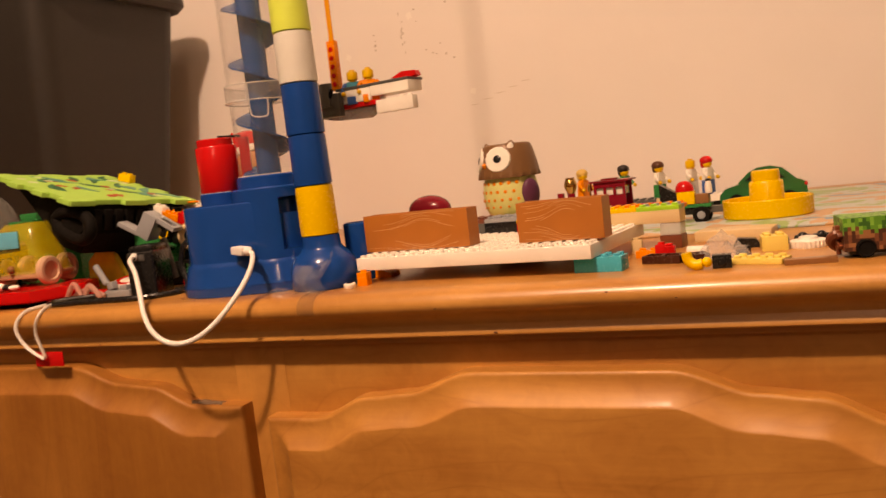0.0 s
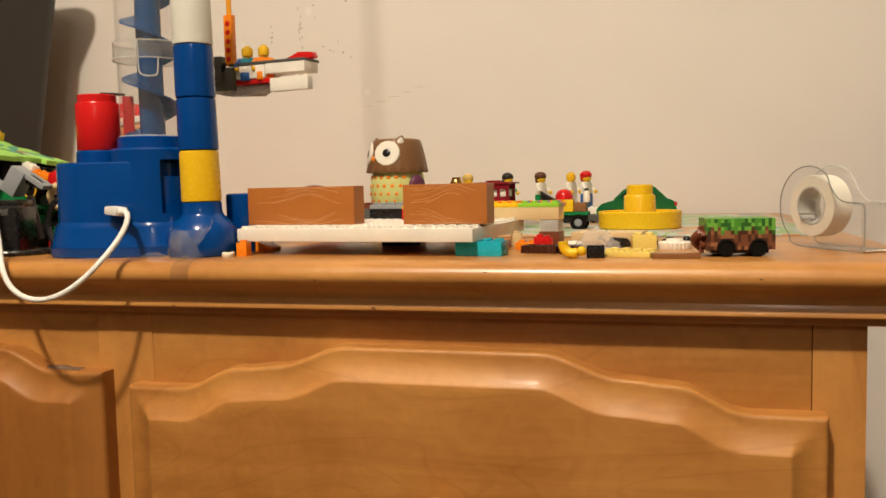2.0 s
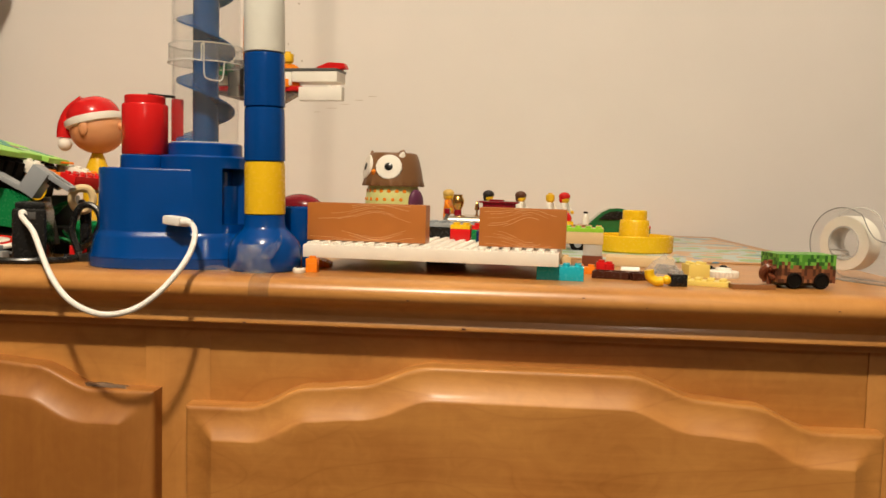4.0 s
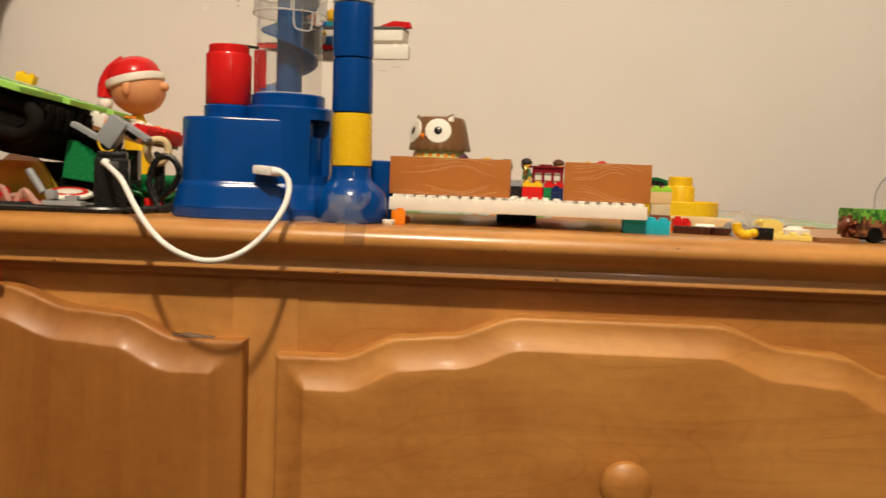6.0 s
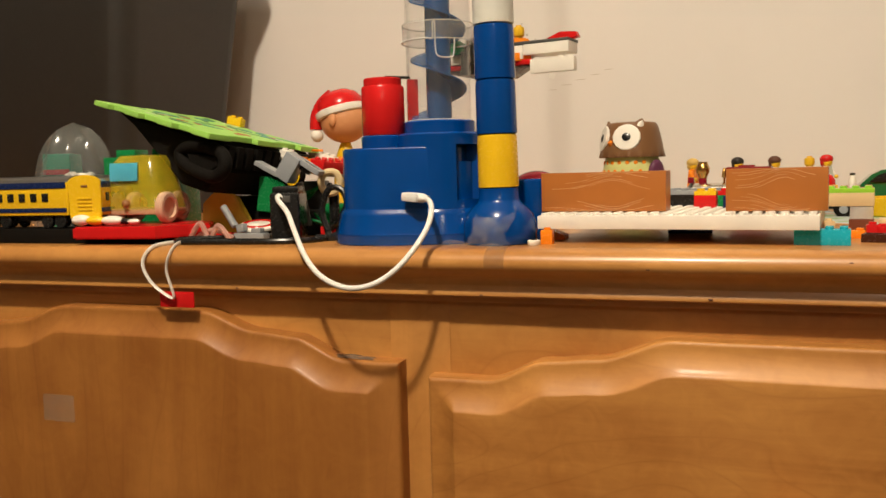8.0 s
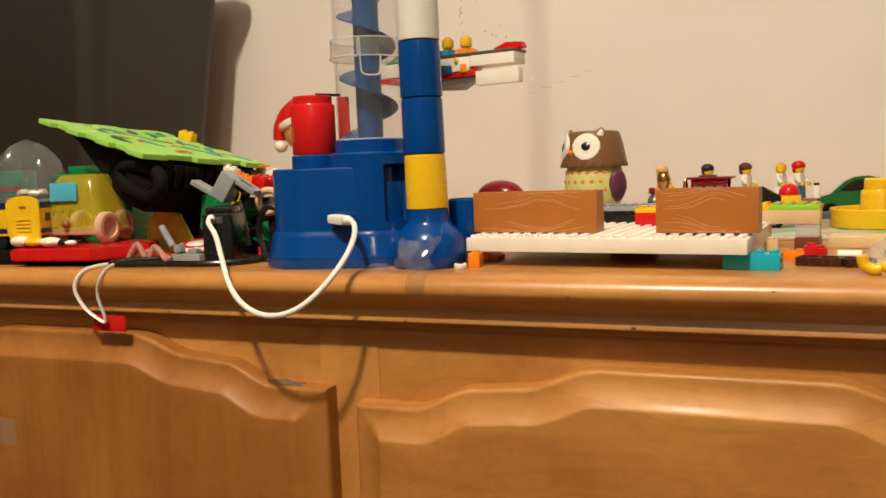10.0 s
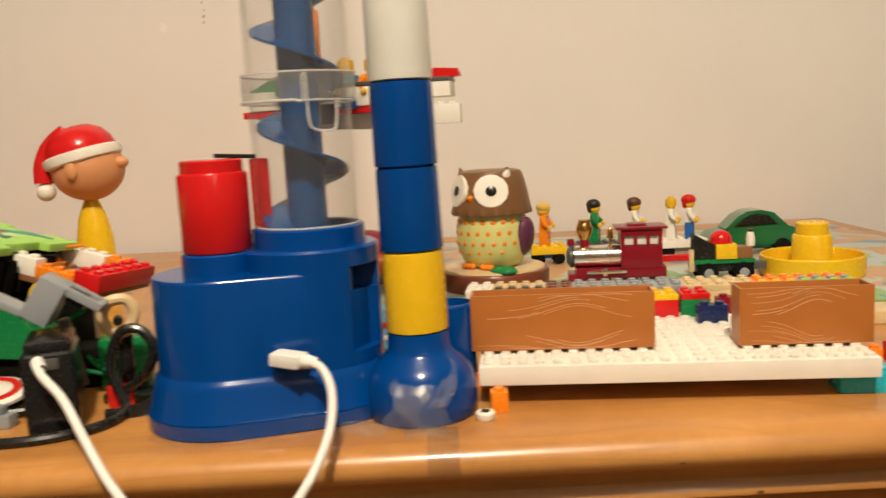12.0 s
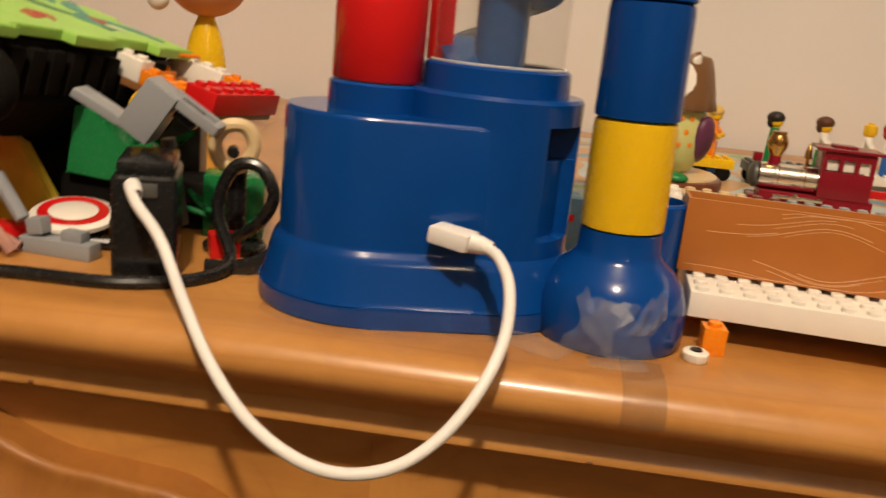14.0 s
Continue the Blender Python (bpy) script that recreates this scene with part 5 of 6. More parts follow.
# ---- the green board on a dark toy ----
BL, BM, BR_, = Vector((-0.334, 0.066, 0.122)), Vector((-0.187, 0.024, 0.0855)), Vector((-0.189, 0.150, 0.0830))
ex = (BM - BL)
ey = (BR_ - BM)
W_, D_ = ex.length, ey.length
ex.normalize()
ey = (ey - ex * ey.dot(ex)).normalized()
ez = ex.cross(ey)
BP = Matrix(((ex.x, ey.x, ez.x, BL.x), (ex.y, ey.y, ez.y, BL.y), (ex.z, ey.z, ez.z, BL.z), (0, 0, 0, 1)))
LIMEB = plastic("bright_lime_foam", (0.34, 0.64, 0.12), 0.4)
board = thing("jigsaw_board", "lime green jigsaw-edged board with printed sea creatures", "puzzle board", BP)


def notch(n, length, depth):
    """Steps of a jigsaw-cut edge: positions along, offset."""
    out = []
    for i in range(n):
        a, b_ = length * i / n, length * (i + 1) / n
        o = depth if i % 2 else 0
        out += [(a + 0.0012 * (i % 2 == 0), o), (b_ - 0.0012 * (i % 2 == 0), o)]
    return out


o = [(x, y) for x, y in notch(7, W_, 0.006)] + [(W_ - y, x) for x, y in notch(5, D_, 0.006)]
o += [(W_ - x, D_ - y) for x, y in notch(7, W_, 0.006)] + [(y, D_ - x) for x, y in notch(5, D_, 0.006)]
part("sheet", Build().slab(o, -0.0045, 0.0, LIMEB, bevel=0.0006), board)
rnd = random.Random(11)
PR = [plastic("print_deep_green", (0.02, 0.16, 0.07), 0.4), plastic("print_red", (0.45, 0.035, 0.02), 0.4), plastic("print_teal", (0.05, 0.28, 0.22), 0.4), plastic("print_pale", (0.55, 0.66, 0.42), 0.4)]
for i in range(34):
    x, y = rnd.uniform(0.022, W_ - 0.024), rnd.uniform(0.014, D_ - 0.014)
    a = radians(rnd.uniform(-35, 35))
    leaf = i % 4 in (0, 2)
    ln, wd = (rnd.uniform(0.018, 0.036), rnd.uniform(0.0030, 0.0056)) if leaf else (rnd.uniform(0.007, 0.014), rnd.uniform(0.0028, 0.0046))
    bow = rnd.uniform(-0.35, 0.35)
    up, low = [], []
    for k in range(9):
        u = -1 + k / 4
        t_ = wd * (1 - abs(u) ** 1.8) * (1 if leaf else 1 - 0.25 * math.sin(2.5 * u)) + 0.0002
        c_ = bow * ln * (u * u - 0.5)
        up.append((ln * u * 0.6, c_ + t_))
        low.append((ln * u * 0.6, c_ - t_))
    pts = []
    for px_, py_ in up + low[::-1]:
        qx, qy = x + px_ * math.cos(a) - py_ * math.sin(a), y + px_ * math.sin(a) + py_ * math.cos(a)
        pts.append((min(max(qx, 0.010), W_ - 0.010), min(max(qy, 0.008), D_ - 0.008)))
    part("print", Build().slab(pts, 0.0, 0.00018 + 0.00006 * (i % 4), PR[i % 4], bevel=0), board)
brick(2, 1, 0.0075, YELLOW, BP @ pose(0.044, 0.112, 0.0006, 0, 0, 12), "yellow toy brick on the green board", "loose bricks")

# the dark vehicle under it
dark = thing("dark_toy_vehicle", "black ridged toy vehicle under the green board", "toy vehicle", BP)
b = Build().slab([(0.004, -0.006), (0.150, -0.006), (0.152, -0.030), (0.138, -0.050), (0.108, -0.050), (0.030, -0.014)], -0.120, -0.020, BLACK_MATT, pose(0, 0, 0, 90, 0, 0), 0.003)
part("body", b, dark)
tr = Build()
tr.sweep([(0.108, 0.017, -0.022), (0.128, 0.016, -0.014), (0.156, 0.016, -0.014), (0.164, 0.016, -0.024), (0.154, 0.016, -0.034), (0.130, 0.016, -0.034), (0.112, 0.016, -0.030)], 0.0055, BLACK_MATT, 12, True)
part("side_track", tr, dark, "black oval rubber track")
part("side_plate", Build().slab([(0.116, -0.022), (0.154, -0.019), (0.158, -0.025), (0.150, -0.031), (0.126, -0.031)], -0.020, -0.014, BLACK_MATT, pose(0, 0, 0, 90, 0, 0), 0.001), dark)
tread = Build()
for k in range(9):
    tread.box(0.1515, 0.1560, 0.024 + 0.010 * k, 0.031 + 0.010 * k, -0.026, -0.008, BLACK_MATT, 0.001)
part("tread", tread, dark, "black ridged tread")
solo("prop_block", Build().box(-0.030, 0.030, -0.020, 0.020, 0, 0.034, BLACK_MATT, 0.003), "black block of plastic among the toys", "toy part", pose(-0.222, 0.128, 0.0, 0, 0, 15))

# ---- the pile of bricks beside the marble run ----
veh = thing("brick_vehicle", "tilted toy brick vehicle with white, orange and red bricks", "toy vehicle", pose(-0.1950, 0.112, 0.0660, -3, 13, -17))


def vpart(name, x, y, z, nx, ny, h, mat, label=""):
    bb = Build().box(0.0001, nx * 0.008 - 0.0001, 0.0001, ny * 0.008 - 0.0001, 0, h, mat, 0.0003)
    studs_mesh(nx, ny, h, mat, b=bb)
    return vehicle_part(name, bb, label, (x, y, z))


def vehicle_part(name, bb, label, at):
    ob = part(name, bb, None, label)
    ob.parent = veh
    ob.location = at
    return ob


vpart("base_plate", 0.0, 0.0, 0.0, 9, 6, PH, BROWN, "brown studded base plate")
vpart("white_brick", 0.002, 0.0, 0.0034, 4, 1, BH, WHITE, "white side brick")
vpart("white_brick", 0.014, 0.040, 0.0034, 4, 1, BH, WHITE, "white side brick")
vpart("orange_brick", 0.034, 0.0, 0.0034, 3, 1, BH * 0.66, ORANGE, "orange side brick")
vpart("orange_brick", 0.047, 0.040, 0.0034, 2, 1, BH, ORANGE, "orange side brick")
vpart("orange_plate", 0.010, 0.010, 0.0034, 2, 3, PH, ORANGE, "orange plate")
vpart("black_plate", 0.004, 0.020, 0.0068, 2, 2, PH, DGREY)
vpart("red_brick", 0.0585, 0.0, 0.0034, 2, 6, BH, RED, "red studded end brick")
vehicle_part("wheel_rim", Build().lathe([(0.003, 0), (0.009, 0), (0.0098, 0.001), (0.0098, 0.006), (0.009, 0.007), (0.003, 0.007), (0.003, 0)], BLACK_MATT, pose(0.048, -0.008, -0.004, -90, 0, 0), 26).lathe([(0.0093, -0.0003), (0.0080, -0.0006), (0.0076, 0)], YELLOW, pose(0.048, -0.008, -0.004, -90, 0, 0), 26), "black wheel with a yellow ring", (0, 0, 0))
vehicle_part("rubber_band", Build().sweep([(0.012, 0.004, 0.0155), (0.010, -0.0025, 0.0140), (0.008, -0.0040, 0.002), (0.002, -0.010, -0.016), (-0.006, -0.016, -0.032)], 0.0010, ORANGE, 8, flat=2.6), "orange rubber band", (0, 0, 0))
vehicle_part("top_band", Build().sweep([(0.010, 0.006, 0.0150), (0.020, 0.022, 0.0140), (0.030, 0.042, 0.0160)], 0.0010, ORANGE, 6), "orange rubber band", (0, 0, 0))

gb = thing("grey_bracket", "grey angled toy bracket with hinge arms", "toy part", pose(-0.1345, 0.056, 0.0575, 0, 0, 6))
part("block", Build().box(-0.0108, 0.0108, -0.0075, 0.0075, -0.0066, 0.0066, GREY, 0.0005, pose(0, 0, 0, 0, -56, 0)), gb)
part("flap", Build().box(-0.0118, 0.0100, -0.0062, 0.0062, -0.0018, 0.0018, GREY, 0.0005, pose(-0.0178, 0, -0.0010, 0, 29, 0)), gb, "grey flat flap")
um = pose(0.0165, 0, 0.0005, 0, 33, 0)
fr = Build().box(-0.0115, 0.0110, -0.0062, -0.0034, -0.0020, 0.0020, GREY, 0.0004, um).box(-0.0115, 0.0110, 0.0034, 0.0062, -0.0020, 0.0020, GREY, 0.0004, um).box(0.0082, 0.0111, -0.0034, 0.0034, -0.0019, 0.0019, GREY, 0.0003, um)
part("open_frame", fr, gb, "grey open frame")
part("socket", Build().box(-0.0060, 0.0030, -0.0032, 0.0032, -0.0062, 0.0012, BLACK, 0.0006, um), gb, "black socket")
part("leg", Build().cyl((0, 0, -0.040), 0.003, 0.036, DGREY, pose(0.002, 0.010, -0.008, 6, -8, 0), 10), gb)
sk = Build().sweep([(-0.009, 0, 0.002), (-0.004, 0, 0.0105), (0.006, 0, 0.0105), (0.010, 0, 0.001), (0.004, 0, -0.009), (-0.005, 0, -0.008)], 0.0036, TAN, 10, True)
sk.cyl((0, -0.003, -0.002), 0.003, 0.008, BLACK, axis="y", seg=12)
solo("tan_wheel_ring", sk, "tan plastic wheel ring leaning on the pile", "toy wheel", pose(-0.1075, 0.070, 0.0440, 0, 0, 20) @ Matrix.Diagonal((0.8, 0.8, 0.8, 1)))
solo("black_stand", Build().cyl((0, 0, 0), 0.0042, 0.036, BLACK, seg=14).cyl((0, 0, 0), 0.013, 0.003, BLACK), "black stand under the wheel ring", "toy part", pose(-0.1085, 0.078, 0.0))


def leafy(label, seed, place, n=7, s=1.0):
    """A green toy plant of overlapping pointed blades."""
    rnd = random.Random(seed)
    b = Build().cyl((0, 0, 0), 0.006 * s, 0.004 * s, GREEN)
    for k in range(n):
        a = 360 * k / n + rnd.uniform(-15, 15)
        ln = 0.020 * s * rnd.uniform(0.8, 1.25)
        out = [(0, -0.004 * s), (ln * 0.5, -0.0065 * s), (ln * 0.8, -0.003 * s), (ln, 0.0), (ln * 0.75, 0.004 * s), (ln * 0.45, 0.006 * s), (0, 0.004 * s)]
        b.slab(out, 0, 0.0022 * s, GREEN, Matrix.Rotation(radians(a), 4, "Z") @ pose(0.002, 0, 0.003 + 0.0008 * k, rnd.uniform(-15, 15), rnd.uniform(-38, 2), 0), 0.0004)
    return solo("toy_plant", b, label, "toy plant", place, "toy plants")


leafy("dark green toy plant leaves in the pile", 1, pose(-0.118, 0.092, 0.0), 8, 0.85)
leafy("green toy plant leaves in the pile", 2, pose(-0.165, 0.110, 0.022), 7, 1.1)
solo("green_block", Build().box(-0.013, 0.013, -0.009, 0.009, 0, 0.027, GREEN, 0.0008), "dark green toy block under the pile", "toy brick", pose(-0.118, 0.104, 0.0, 0, 0, 15))
solo("green_slope", Build().slab([(0, 0), (0.036, 0), (0.036, 0.008), (0.006, 0.030), (0, 0.030)], 0, 0.024, GREEN, pose(0, 0.024, 0, 90, 0, 0), 0.0006), "green sloping toy piece in the pile", "toy brick", pose(-0.188, 0.088, 0.022, 0, 8, 10))
solo("pile_block", Build().box(-0.03, 0.034, -0.012, 0.014, 0, 0.0215, BLACK_MATT, 0.001), "dark toy block at the bottom of the pile", "toy brick", pose(-0.165, 0.108, 0.0, 0, 0, 8))
solo("pile_support", Build().box(-0.014, 0.014, -0.010, 0.010, 0, 0.046, DGREY, 0.001), "dark grey toy block holding up the vehicle", "toy brick", pose(-0.160, 0.135, 0.0, 0, 0, 12))
solo("red_chip", Build().box(0, 0.012, 0, 0.009, 0, 0.010, RED, 0.0008), "small red toy piece in the pile", "toy brick", pose(-0.112, 0.060, 0.0, 0, 0, 30))

# the black power plug and its leads
adp = thing("usb_power_plug", "glossy black power plug with a white cable", "power plug", pose(-0.1265, 0.0345, 0.0, 0, 0, 20))
part("case", Build().box(-0.0115, 0.0112, -0.0105, 0.0280, 0.0002, 0.0385, BLACK, 0.003, segs=3), adp)
part("collar", Build().box(-0.0100, 0.0100, -0.0070, 0.0260, 0.0380, 0.0430, BLACK, 0.002), adp)
part("port", Build().box(-0.0045, 0.0045, -0.0112, -0.0100, 0.0310, 0.0360, DGREY, 0.0004), adp, "dark socket")
for z in (0.012, 0.019, 0.026):
    part("ridge", Build().box(-0.0122, -0.0113, -0.006, 0.024, z, z + 0.002, BLACK, 0.0003), adp)
cable = thing("white_cable", "white charging cable looping over the dresser edge", "cable", pose(0, 0, 0))
pts = [(-0.1262, 0.0205, 0.0345), (-0.1180, 0.0090, 0.0320), (-0.1060, 0.0000, 0.0240), (-0.0930, -0.0120, 0.0090), (-0.0790, -0.0260, -0.0035), (-0.0640, -0.0370, -0.0140), (-0.0480, -0.0440, -0.0205), (-0.0330, -0.0460, -0.0228),
       (-0.0180, -0.0440, -0.0195), (-0.0060, -0.0380, -0.0110), (0.0030, -0.0290, 0.0010), (0.0078, -0.0180, 0.0130), (0.0075, -0.0060, 0.0240), (0.0030, 0.0030, 0.0310), (-0.0030, 0.0080, 0.0330)]
part("cord", Build().sweep(pts, 0.0019, WHITE_MATT, 12), cable)
part("strain_relief", Build().lathe([(0.0030, 0), (0.0026, 0.006), (0.0021, 0.008)], WHITE_MATT, Matrix.Translation((-0.1268, 0.0235, 0.0350)) @ Vector((0.0085, -0.0120, -0.0030)).to_track_quat("Z", "Y").to_matrix().to_4x4(), 14), cable, "white collar at the plug")
plugdir = (Vector((-0.0215, 0.0150, 0.0345)) - Vector((-0.0030, 0.0080, 0.0330))).normalized()
pm = Matrix.Translation((-0.0030, 0.0080, 0.0330)) @ plugdir.to_track_quat("Z", "X").to_matrix().to_4x4()
part("connector", Build().box(-0.0030, 0.0030, -0.0050, 0.0050, 0.003, 0.0175, WHITE_MATT, 0.0014, pm).lathe([(0.0020, -0.004), (0.0030, 0.0), (0.0034, 0.0035)], WHITE_MATT, pm, 16), cable, "white moulded connector")
lead = Build().sweep([(-0.1480, 0.0560, 0.0030), (-0.1700, 0.0480, 0.0030), (-0.1890, 0.0340, 0.0030), (-0.2040, 0.0200, 0.0032), (-0.2110, 0.0120, 0.0030), (-0.2080, 0.0065, 0.0027), (-0.1970, 0.0055, 0.0026), (-0.1820, 0.0080, 0.0026), (-0.1600, 0.0115, 0.0022), (-0.1300, 0.0135, 0.0022), (-0.1090, 0.0240, 0.0022), (-0.1000, 0.0400, 0.0022), (-0.1010, 0.0520, 0.0060), (-0.1080, 0.0560, 0.0220), (-0.1020, 0.0560, 0.0390), (-0.0920, 0.0570, 0.0400), (-0.0860, 0.0560, 0.0300), (-0.0920, 0.0580, 0.0180), (-0.1050, 0.0640, 0.0080)], 0.0025, BLACK, 10)
solo("black_lead", lead, "black power lead coiled on the dresser edge", "cable")
solo("black_tab", Build().sweep([(0, 0, 0.002), (0.010, 0.002, 0.002), (0.020, 0.004, 0.005), (0.026, 0.006, 0.009)], 0.0034, BLACK, 10, flat=0.5), "curved black plastic piece on the dresser", "toy part", pose(-0.1080, 0.0440, 0.0))

# ---- toys along the far end of the front edge ----
solo("red_slab", Build().slab([(-0.300, -0.004), (-0.226, 0.003), (-0.205, 0.045), (-0.222, 0.076), (-0.300, 0.080)], 0.0046, 0.0146, RED, bevel=0.0012), "red foam slab lying at the dresser edge", "foam slab")
# Added support: a black piece filling the shadow gap below the slab.
solo("slab_rest", Build().box(-0.285, -0.232, 0.012, 0.062, 0, 0.0045, BLACK_MATT, 0.0006), "added dark rest in the shaded gap under the red slab", "toy part")
fig = Build().ball((0, 0, 0.008), 0.0085, WHITE, ID, (1.15, 0.8, 0.85)).ball((0.016, 0, 0.007), 0.0075, YELLOW, ID, (1.4, 0.9, 0.8)).ball((0.034, 0, 0.007), 0.0085, WHITE, ID, (1.4, 0.8, 0.75)).ball((0.046, 0.001, 0.006), 0.0060, BLACK, ID, (1.3, 0.7, 0.7)).ball((0.056, 0, 0.0055), 0.0050, WHITE, ID, (1.2, 0.9, 0.7))
fig.bm.transform(Matrix.Diagonal((1, 1, 0.72, 1)))
solo("dog_figurine", fig, "small white and black plastic animal lying down", "figurine", pose(-0.3020, 0.0080, 0.0146, 0, 0, 6) @ Matrix.Diagonal((0.86, 0.86, 0.86, 1)))
CLY = clear("clear_yellow_plastic", (0.74, 0.58, 0.02), 0.34, 0.12)
car = thing("clear_yellow_car", "clear yellow plastic toy car with pale wheels", "toy car", pose(-0.3100, 0.0385, 0.0146, 0, 0, 3))


def shell(w, d, h, taper, mat, z):
    """A thin-walled cabin with rounded corners, open below."""
    r0, r1 = ringed(w / 2, d / 2, 0.010, z), ringed(w / 2 * taper, d / 2 * taper, 0.010, z + h - 0.006)
    r2 = ringed(w / 2 * taper - 0.005, d / 2 * taper - 0.005, 0.007, z + h)
    mid = [(0, 0, z + h + 0.001)] * len(r2)
    return Build().grid([r0, r1, r2, mid], mat)


ob = part("cabin_shell", shell(0.057, 0.044, 0.0445, 0.80, CLY, 0.012), car, "clear yellow cabin")
ob.location = (0.036, 0.014, 0)
part("windscreen", Build().box(-0.0135, 0.0135, -0.0006, 0.0006, -0.0075, 0.0075, plastic("pale_blue_sticker", (0.08, 0.40, 0.55), 0.35), 0.0004, pose(0.031, -0.0067, 0.0430, -4, 0, 0)), car, "pale blue windscreen")
part("floor_pan", Build().box(0.010, 0.062, -0.007, 0.036, 0.0075, 0.0125, plastic("salmon_clear", (0.62, 0.38, 0.22), 0.35, alpha=0.8), 0.002), car, "salmon-coloured floor")
part("lamp", Build().ball((0.033, -0.0085, 0.017), 0.0035, BROWN), car, "brown front knob")
for x, y in ((0.063, 0.004), (0.056, 0.032), (0.012, 0.004), (0.012, 0.032)):
    wh = part("wheel", Build().lathe([(0, 0), (0.0115, 0), (0.0130, 0.0015), (0.0130, 0.0055), (0.0115, 0.007), (0.0085, 0.0072), (0.0080, 0.0055), (0, 0.0055)], plastic("salmon_wheel", (0.60, 0.40, 0.27), 0.35), pose(x - 0.0035, y, 0.0131, 0, 90, 0), 28), car, "pale salmon wheel")
SILVER = metal("silver_roof", (0.55, 0.55, 0.55), 0.3)


def railcar(label, place, length):
    """A yellow toy carriage with navy bands, windows, a louvred end door and an arched silver roof."""
    c = thing("yellow_railcar", label, "toy train", place, "railcars")
    w = 0.0265
    part("coach", Build().box(0, length, 0, w, 0.0110, 0.0385, YELLOW, 0.001), c)
    for z0, z1_ in ((0.0335, 0.0385), (0.0135, 0.0172)):
        part("band", Build().box(-0.0003, length - 0.002, -0.0006, 0.0004, z0, z1_, NAVY, 0.0002), c, "navy blue band")
    for k in range(int((length - 0.016) / 0.0125)):
        part("window", Build().box(0.008 + 0.0125 * k, 0.0145 + 0.0125 * k, -0.0007, 0.0003, 0.0225, 0.0295, BLACK, 0.0003), c, "dark window")
    arch_ = [(0.5 * w * (1 + math.cos(math.pi * i / 16)), 0.0380 + 0.22 * w * math.sin(math.pi * i / 16)) for i in range(17)]
    part("roof", Build().slab(arch_, 0.0012, length - 0.0012, SILVER, Matrix(((0, 0, 1, 0), (1, 0, 0, 0), (0, 1, 0, 0), (0, 0, 0, 1))), 0.0003), c, "silver arched roof")
    end = Build().slab([(0.0005, 0.0090)] + [(w - 0.0005, 0.0090)] + arch_, -0.0016, 0.0010, YELLOW, Matrix(((0, 0, 1, 0), (1, 0, 0, 0), (0, 1, 0, 0), (0, 0, 0, 1))), 0.0006)
    d = part("end_panel", end, c, "yellow arched end panel")
    lv = Build()
    for k in range(4):
        lv.box(-0.0024, -0.0014, w * 0.28, w * 0.72, 0.0150 + 0.0030 * k, 0.0164 + 0.0030 * k, YELLOW, 0.0003)
    part("louvre", lv.box(-0.0022, -0.0014, w * 0.40, w * 0.60, 0.0340, 0.0356, BROWN, 0.0002), d, "louvred vent")
    for x in (0.012, 0.026, length - 0.026, length - 0.012):
        for y in (0.002, w - 0.006):
            part("wheel", Build().cyl((x, y, 0.0060), 0.0060, 0.004, BLACK, axis="y", seg=16), c, "black wheel")
    part("bogie", Build().box(0.004, length - 0.004, 0.0065, w - 0.0065, 0.0060, 0.0109, BLACK, 0.0006), c, "black underframe")
    return c


railcar("yellow and navy toy railway carriage with silver roof", pose(-0.4190, 0.0150, 0.0122, 0, 0, 0), 0.098)
railcar("yellow toy railcar with a louvred end and silver roof", pose(-0.2880, 0.0170, 0.0122, 0, 0, 110), 0.070)
solo("toy_track", Build().box(-0.430, -0.288, 0.012, 0.046, 0, 0.0120, BLACK_MATT, 0.001).box(-0.345, -0.306, 0.044, 0.095, 0, 0.0120, BLACK_MATT, 0.001), "dark grey toy track bed under the railcars", "toy track")

BAGF = clear("soft_bag_film", (0.50, 0.53, 0.52), 0.13, 0.10)


def film_bag(w, d, h, seed):
    """A slack clear bag: a creased, gathered dome of thin film."""
    rnd = random.Random(seed)
    ph = [rnd.uniform(0, 6.28) for _ in range(6)]
    rows = []
    for j in range(15):
        v = j / 14
        row = []
        for i in range(37):
            a = 2 * math.pi * i / 36
            crease = 1 + 0.09 * math.sin(5 * a + ph[0] + 2.5 * v) + 0.06 * math.sin(9 * a + ph[1] - 4 * v) + 0.05 * math.sin(14 * a + ph[2] + 7 * v)
            r = (max(0, 1 - v ** 2.6) ** 0.5) * crease
            z = h * v * (1 + 0.10 * math.sin(2 * a + ph[3]) * (1 - v)) + 0.004 * math.sin(7 * a + 9 * v + ph[4]) * (1 - v)
            row.append((0.5 * w * r * math.cos(a), 0.5 * d * r * math.sin(a), max(z, 0.0005)))
        rows.append(row)
    return Build().grid(rows, BAGF)


solo("plastic_bag", film_bag(0.078, 0.066, 0.108, 12), "slack clear plastic bag of toy bricks", "plastic bag", pose(-0.408, 0.118, 0.0, 0, 0, 15), sharp=50)
solo("teal_brick_box", Build().box(-0.014, 0.014, -0.014, 0.014, 0, 0.078, plastic("deep_teal_green_plastic", (0.01, 0.16, 0.10), 0.35), 0.001, taper=0.94).box(-0.013, 0.013, -0.0144, -0.0136, 0.058, 0.063, DRED, 0.0002), "deep green toy box with a red stripe in the bag", "toy box", pose(-0.424, 0.118, 0.0, 0, 0, 18))
rnd = random.Random(3)
pile = thing("loose_white_bricks", "heap of loose white and grey toy bricks", "toy bricks", pose(-0.391, 0.112, 0.0))
